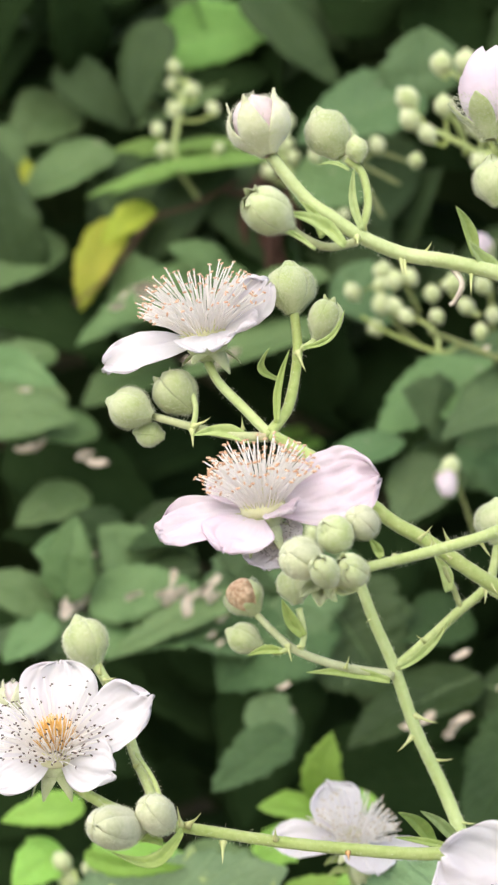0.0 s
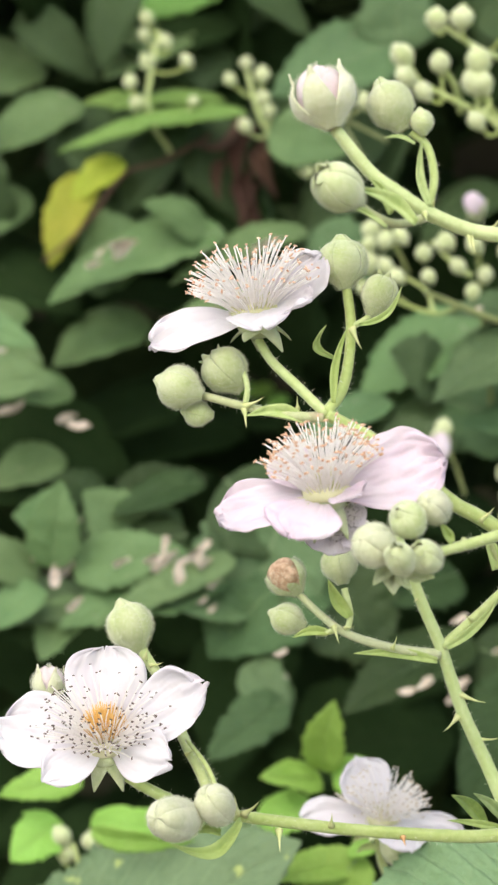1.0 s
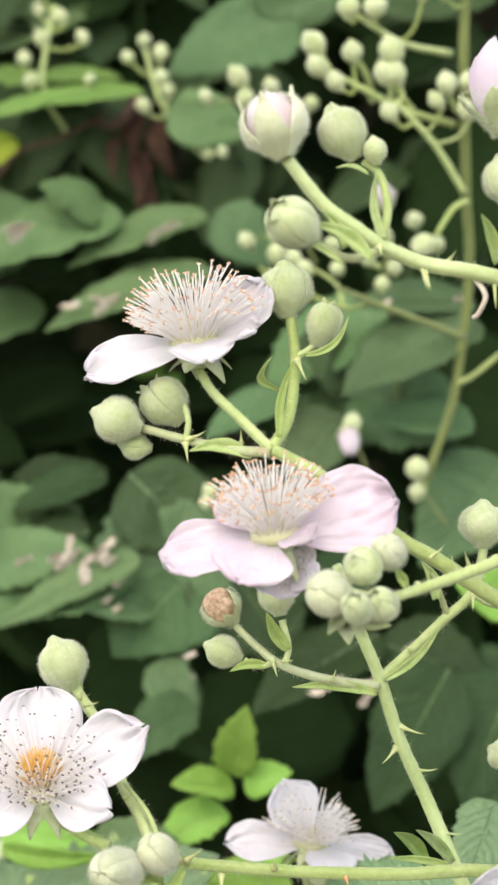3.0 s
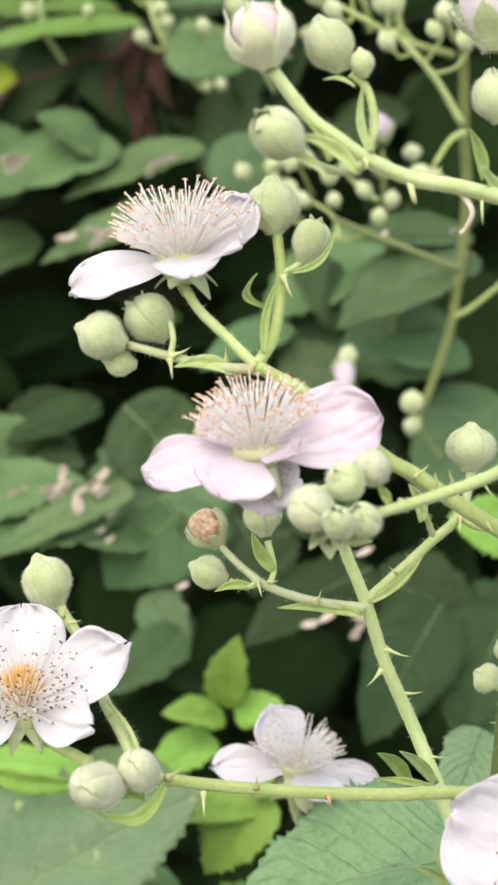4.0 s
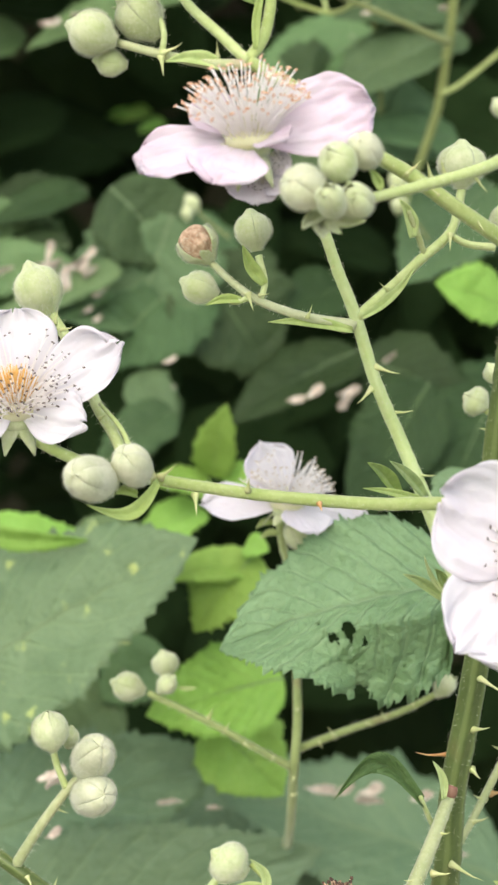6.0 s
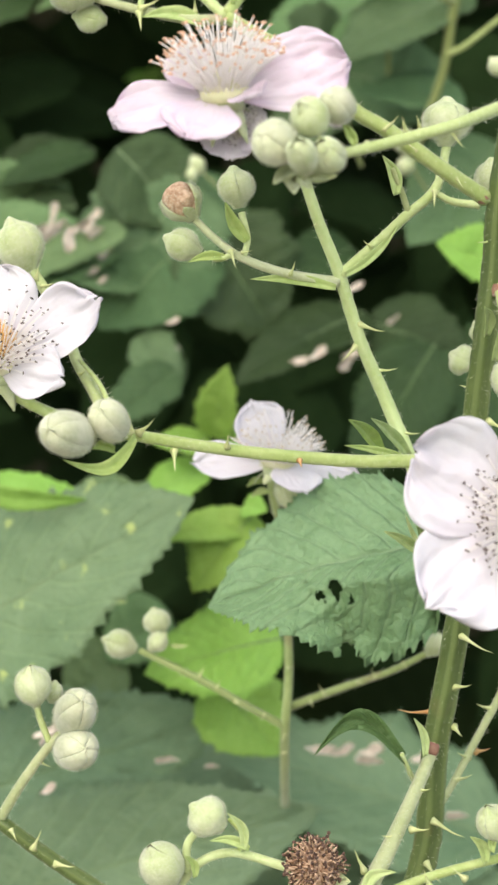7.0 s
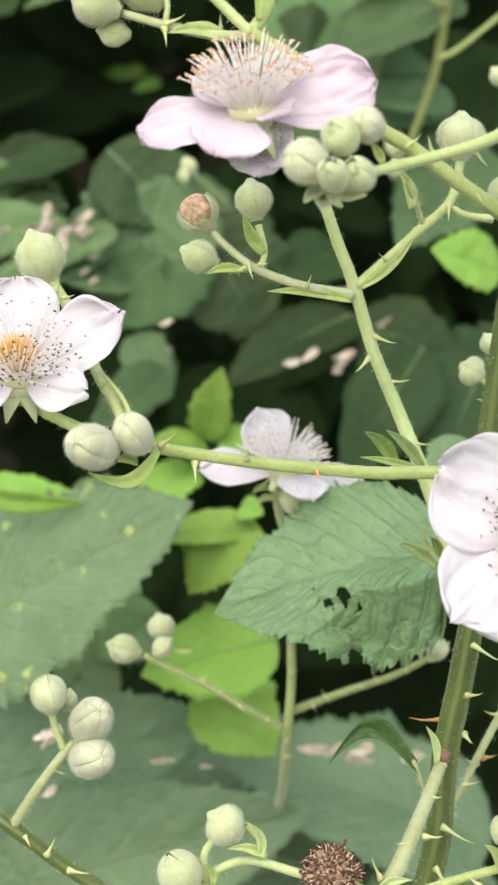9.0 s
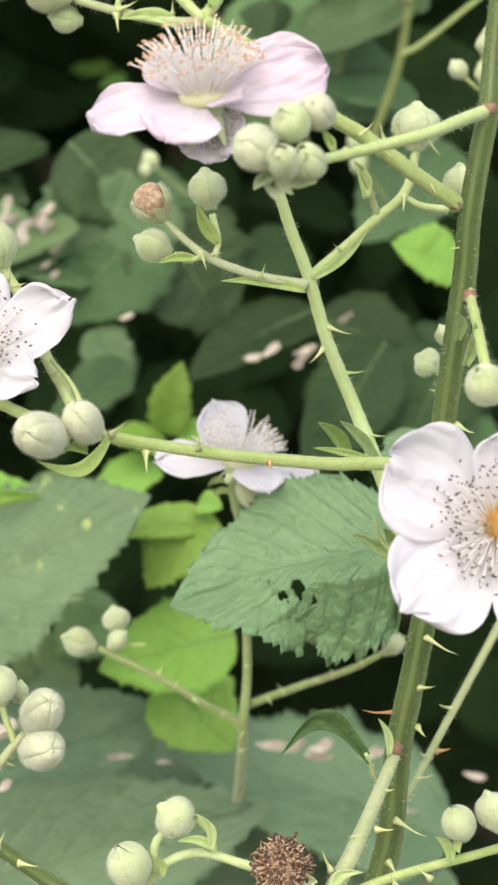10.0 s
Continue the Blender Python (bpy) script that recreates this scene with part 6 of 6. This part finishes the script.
fallen_petal((9.8, 175.0, -17.9), 4.5, 8)
fallen_petal((14.4, 175.0, -17.5), 5.3, -28)
fallen_petal((21.9, 175.0, -16.6), 5.3, -2)
fallen_petal((35.9, 180.0, -7.4), 4.0, 163)
fallen_petal((-32.3, 188.0, 8.9), 4.6, 162)
fallen_petal((-39.8, 188.0, 12.6), 4.3, -20)
fallen_petal((-34.5, 188.0, 14.0), 4.6, 160)
fallen_petal((-43.2, 188.0, 11.8), 4.1, -28)
fallen_petal((-38.6, 188.0, 2.8), 3.3, -15)
fallen_petal((-37.2, 188.0, 0.2), 4.1, -18)
fallen_petal((-42.2, 100.0, -88.3), 6.6, -10)
fallen_petal((-35.7, 90.0, -84.7), 4.7, 164)
fallen_petal((-40.1, 90.0, -96.9), 4.3, -17)
fallen_petal((-19.1, 170.0, -8.7), 3.9, -4)
fallen_petal((-43.4, 190.0, 15.7), 8.2, 153)
fallen_petal((-46.8, 190.0, 14.4), 5.4, 178)
fallen_petal((-39.3, 190.0, 15.2), 5.4, -19)
fallen_petal((-36.6, 190.0, 16.5), 4.9, 156)
fallen_petal((-55.0, 190.0, 13.9), 4.9, 171)
fallen_petal((-51.7, 230.0, 77.4), 5.9, 10)
fallen_petal((-22.7, 240.0, 99.2), 7.6, 156)
fallen_petal((-18.9, 240.0, 99.9), 5.4, 174)
fallen_petal((-57.7, 235.0, 99.2), 9.0, 182)
fallen_petal((-60.0, 235.0, 97.8), 6.0, 163)
fallen_petal((-67.5, 235.0, 93.7), 5.4, 182)
fallen_petal((-70.5, 235.0, 95.0), 4.5, -25)
fallen_petal((-35.4, 230.0, 80.1), 8.9, 153)
fallen_petal((-38.4, 230.0, 78.3), 5.3, 206)
fallen_petal((-66.7, 190.0, 4.6), 5.4, 153)
fallen_petal((-68.3, 200.0, 23.9), 5.6, 175)
fallen_petal((51.0, 190.0, 74.6), 4.1, 189)
fallen_petal((28.5, 190.0, 73.2), 4.1, 0)
fallen_petal((-97.8, 230.0, 70.0), 4.6, 17)
fallen_petal((-96.0, 220.0, 52.8), 7.5, 11)
fallen_petal((-91.3, 220.0, 52.0), 6.0, -21)
fallen_petal((-74.3, 210.0, 48.8), 7.3, 24)
fallen_petal((-71.3, 210.0, 51.0), 5.8, 174)
fallen_petal((-74.3, 200.0, 17.5), 5.7, 185)
fallen_petal((-73.5, 200.0, 13.9), 8.6, 201)
fallen_petal((-69.8, 200.0, 13.2), 7.2, 158)
fallen_petal((-41.1, 195.0, 11.7), 8.5, 207)
fallen_petal((-36.1, 195.0, 10.7), 4.2, 154)
fallen_petal((25.6, 160.0, -15.2), 6.6, 157)
fallen_petal((22.4, 170.0, -1.5), 4.8, -7)

leaf_mid_a = thing("bramble_leaf", (-75.5, 192.0, 11.6), "dull green palmate bramble leaf strewn with pale withered petals", "leaf", "bramble leaves behind")
leaflet(leaf_mid_a, (-76.3, 196.0, 11.5), (-72.2, 188.0, 33.0), 16.7, 8, 0.14, 0.1, leaf_green)
leaflet(leaf_mid_a, (-71.1, 198.0, 11.7), (-41.3, 190.0, 16.2), 18.5, 8, 0.14, 0.1, leaf_green)
leaflet(leaf_mid_a, (-29.5, 190.0, 14.4), (-63.8, 182.0, -1.2), 12.1, 8, 0.14, 0.1, leaf_green)
leaflet(leaf_mid_a, (-79.3, 199.0, 10.5), (-100.1, 191.0, 18.4), 16.8, 8, 0.14, 0.1, leaf_green)
leaflet(leaf_mid_a, (-78.3, 194.0, 7.6), (-90.2, 186.0, -2.7), 14.4, 8, 0.14, 0.1, leaf_green)
leaflet(leaf_mid_a, (-70.0, 200.0, 4.5), (-78.6, 192.0, -10.7), 15.4, 8, 0.14, 0.1, leaf_green)

leaf_mid_b = thing("bramble_leaf", (-103.7, 205.0, 60.4), "rounded pale green bramble leaflets in half shade", "leaf", "bramble leaves behind")
leaflet(leaf_mid_b, (-104.7, 209.0, 60.7), (-74.8, 201.0, 59.6), 16.0, 15, 0.14, 0.1, leaf_green)
leaflet(leaf_mid_b, (-103.0, 214.0, 77.7), (-81.4, 206.0, 69.0), 11.6, 15, 0.14, 0.1, leaf_green)
fallen_petal((-71.7, 178.0, 13.4), 6.3, 106)
fallen_petal((-41.5, 178.0, 14.6), 7.2, 105)
fallen_petal((-46.4, 178.0, 14.0), 6.3, 305)

withered = thing("withered_leaf", (-31.1, 275.0, 130.6), "dark reddish-brown withered bramble leaves hanging in the shade", "withered leaf", "")
leaflet(withered, (-28.6, 275.0, 140.3), (-35.7, 266.0, 122.8), 9.7, 30, 0.5, 0.4, leaf_withered)
leaflet(withered, (-27.8, 275.0, 135.4), (-24.3, 266.0, 117.8), 7.7, 30, 0.5, 0.4, leaf_withered)
leaflet(withered, (-32.8, 275.0, 127.4), (-28.8, 266.0, 106.7), 8.8, 30, 0.5, 0.4, leaf_withered)
leaflet(withered, (-36.0, 275.0, 132.3), (-40.9, 266.0, 118.1), 6.4, 30, 0.5, 0.4, leaf_withered)
leaflet(withered, (-26.4, 275.0, 124.0), (-34.3, 266.0, 108.4), 6.8, 30, 0.5, 0.4, leaf_withered)

dead_twig = thing("dead_twig", (-66.8, 260.0, 122.4), "dark brown dead twig with withered leaf remains", "twig", "")
stem(dead_twig, "twig", [(-40.1, 260.0, 133.3), (-53.4, 260.0, 126.2), (-65.1, 260.0, 122.4), (-77.3, 262.0, 108.0), (-89.1, 262.0, 98.2)], 0.75, 0.45, leaf_withered)
stem(dead_twig, "twig", [(-31.3, 270.0, 138.6), (-37.8, 268.0, 131.6), (-44.1, 265.0, 131.2)], 2.46, 0.81, dark_dry)

leaf_tiny = thing("bramble_leaf", (-58.5, 360.0, 60.7), "small bright yellow-green bramble leaf deep in shade", "leaf", "small bright leaves")
leaflet(leaf_tiny, (-54.0, 360.0, 62.9), (-63.5, 355.0, 58.2), 7.8, 0, 0.15, 0.1, leaf_bright)
leaflet(leaf_tiny, (-32.9, 360.0, 67.7), (-44.3, 355.0, 62.2), 9.1, 0, 0.15, 0.1, leaf_bright)
leaflet(leaf_tiny, (-30.8, 360.0, 63.3), (-38.8, 355.0, 59.3), 6.5, 0, 0.15, 0.1, leaf_bright)

leaf_tiny = thing("bramble_leaf", (-56.1, 360.0, 62.6), "small bright yellow-green bramble leaf deep in shade", "leaf", "small bright leaves")
leaflet(leaf_tiny, (-52.7, 360.0, 64.3), (-60.1, 355.0, 60.8), 6.0, 0, 0.15, 0.1, leaf_bright)
leaflet(leaf_tiny, (-58.5, 360.0, 67.5), (-63.1, 355.0, 65.2), 3.9, 0, 0.15, 0.1, leaf_bright)

leaf_tiny = thing("bramble_leaf", (-43.9, 400.0, 206.6), "small bright yellow-green bramble leaf deep in shade", "leaf", "small bright leaves")
leaflet(leaf_tiny, (-38.0, 400.0, 209.3), (-50.6, 395.0, 202.5), 9.9, 0, 0.15, 0.1, leaf_bright)
leaflet(leaf_tiny, (-10.2, 400.0, 213.9), (-24.7, 395.0, 206.4), 11.3, 0, 0.15, 0.1, leaf_bright)
leaflet(leaf_tiny, (-23.0, 400.0, 219.5), (-31.9, 395.0, 214.2), 7.1, 0, 0.15, 0.1, leaf_bright)

leaf_tiny = thing("bramble_leaf", (-31.2, 340.0, 65.2), "small bright yellow-green bramble leaf deep in shade", "leaf", "small bright leaves")
leaflet(leaf_tiny, (-27.5, 340.0, 67.0), (-35.4, 335.0, 63.0), 6.4, 0, 0.15, 0.1, leaf_bright)
leaflet(leaf_tiny, (-22.8, 340.0, 63.2), (-30.8, 335.0, 59.3), 6.4, 0, 0.15, 0.1, leaf_bright)

leaf_tiny = thing("bramble_leaf", (-81.4, 330.0, 48.4), "small bright yellow-green bramble leaf deep in shade", "leaf", "small bright leaves")
leaflet(leaf_tiny, (-76.2, 330.0, 51.0), (-87.0, 325.0, 45.7), 8.9, 0, 0.15, 0.1, leaf_bright)
leaflet(leaf_tiny, (-83.3, 330.0, 46.6), (-90.7, 325.0, 42.7), 6.3, 0, 0.15, 0.1, leaf_bright)

far_cane = thing("bramble_cane", (13.1, 360.0, 194.3), "thin olive bramble cane in the far shade", "bramble cane", "")
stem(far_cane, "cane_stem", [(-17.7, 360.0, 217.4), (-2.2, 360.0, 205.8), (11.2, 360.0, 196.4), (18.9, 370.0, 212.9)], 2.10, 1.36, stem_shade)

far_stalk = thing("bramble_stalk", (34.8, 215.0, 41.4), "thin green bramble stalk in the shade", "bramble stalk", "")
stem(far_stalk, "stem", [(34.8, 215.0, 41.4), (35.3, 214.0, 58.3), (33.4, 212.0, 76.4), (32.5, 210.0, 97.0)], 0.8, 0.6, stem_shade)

leaf_low = thing("bramble_leaf", (-61.1, 150.0, -34.2), "bright yellow-green young bramble leaf near the ground", "leaf", "bramble leaves")
leaflet(leaf_low, (-61.1, 150.0, -34.2), (-79.6, 145.0, -37.0), 10.3, 0, 0.2, 0.1, leaf_bright)
leaflet(leaf_low, (-66.3, 150.0, -43.8), (-76.9, 145.0, -51.9), 14.0, 0, 0.2, 0.1, leaf_bright)
leaflet(leaf_low, (-59.7, 150.0, -43.7), (-34.2, 145.0, -45.8), 9.3, 0, 0.2, 0.1, leaf_bright)

# ==== surroundings ====

# ground, hidden below the bramble, made pale to bounce fill light upward
bm = bmesh.new()
bmesh.ops.create_grid(bm, x_segments=40, y_segments=40, size=400)
for v in bm.verts:
    v.co.z = 0.02 * noise.noise(v.co * 0.7)
backdrop_dark = plain_skin("backdrop_dark", (0.03, 0.026, 0.018), (0.06, 0.06, 0.03), 0.9, 14)
ground_bounce = plain_skin("ground_bounce", (0.24, 0.22, 0.18), (0.36, 0.33, 0.27), 0.9, 40)
ground = new("ground", finish(bm))
ground.data.materials.append(ground_bounce)
tagged(ground, "unseen ground, made pale to bounce light up at the bramble", "ground", kind="structure")

# the shaded depth of the thicket: many leaves, thinning towards the viewer
gen = random.Random(21)


def thicket(name, count, ys, half_x, zs, sizes, material, label):
    bm = bmesh.new()
    for k in range(count):
        y = gen.uniform(*ys)
        c = Vector((gen.uniform(-half_x, half_x) * (1 + y), y, gen.uniform(*zs)))
        length = gen.uniform(*sizes)
        ang = gen.uniform(-3.14, 3.14)
        way = Vector((math.cos(ang), gen.uniform(-0.5, 0.3), math.sin(ang) * 0.7 - 0.35)).normalized() * length
        sheet(bm, leaflet_grid(c, c + way, length * gen.uniform(0.55, 0.75), gen.uniform(-25, 35), 0.15, gen.uniform(0.02, 0.2), 16, 5, k, True), 0.0005)
    ob = new(name, finish(bm))
    ob.data.materials.append(material)
    return tagged(ob, label, "foliage", kind="stuff")


thicket("dim_foliage", 75, (0.27, 0.33), 0.10, (1.345, 1.50), (0.03, 0.05), leaf_half_shade, "dull green bramble leaves in half shade")
# these three layers get their darkness from the leaf colour itself
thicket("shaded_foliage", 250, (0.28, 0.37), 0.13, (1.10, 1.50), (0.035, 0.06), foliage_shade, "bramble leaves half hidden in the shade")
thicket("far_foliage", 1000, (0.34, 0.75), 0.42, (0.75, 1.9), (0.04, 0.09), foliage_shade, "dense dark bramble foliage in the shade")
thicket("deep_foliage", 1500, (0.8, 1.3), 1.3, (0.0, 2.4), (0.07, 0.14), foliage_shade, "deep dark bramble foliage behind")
# unseen foliage overhead, added to keep sky light off the thicket
shade_canopy = thicket("overhanging_foliage", 3000, (0.17, 1.4), 0.8, (0.0, 0.5), (0.06, 0.12), leaf_dark, "unseen foliage added above the thicket to shade it")
for v in shade_canopy.data.vertices:
    v.co.z += 1.52 + 0.36 * (v.co.y - 0.1)


def hedge(name, count, place, half, label):
    bm = bmesh.new()
    for k in range(count):
        c = Vector([m + gen.uniform(-h, h) for m, h in zip(place, half)])
        length = gen.uniform(0.12, 0.22)
        way = Vector((gen.uniform(-1, 1), gen.uniform(-1, 1), gen.uniform(-0.8, 0.4))).normalized() * length
        sheet(bm, leaflet_grid(c, c + way, length * 0.65, gen.uniform(-60, 60), 0.15, 0.1, 8, 5, k, False), 0.001)
    ob = new(name, finish(bm))
    ob.data.materials.append(leaf_dark)
    return tagged(ob, label, "hedge", kind="stuff")


# hedges out of view, added to block sky light near the horizon
hedge("hedge", 1500, (0, -3.4, 0.8), (3.6, 0.4, 0.8), "unseen hedge added opposite the bramble to block low sky")
hedge("hedge", 700, (-3.0, -0.9, 0.8), (0.4, 2.1, 0.8), "unseen hedge added at the side to block low sky")
hedge("hedge", 700, (3.0, -0.9, 0.8), (0.4, 2.1, 0.8), "unseen hedge added at the side to block low sky")

# dark backdrop sheet, added to close the thicket behind where only shade lies
bm = bmesh.new()
bmesh.ops.create_grid(bm, x_segments=40, y_segments=20, size=1, matrix=Matrix.Translation((0, 1.5, 1.3)) @ Matrix.Rotation(radians(90), 4, "X") @ Matrix.Diagonal((3, 1.6, 1, 1)))
for v in bm.verts:
    v.co.y += 0.1 * noise.noise(v.co * 3)
bank = new("backdrop", finish(bm))
bank.data.materials.append(backdrop_dark)
tagged(bank, "dark backdrop sheet added behind the thicket", "bank", kind="structure")
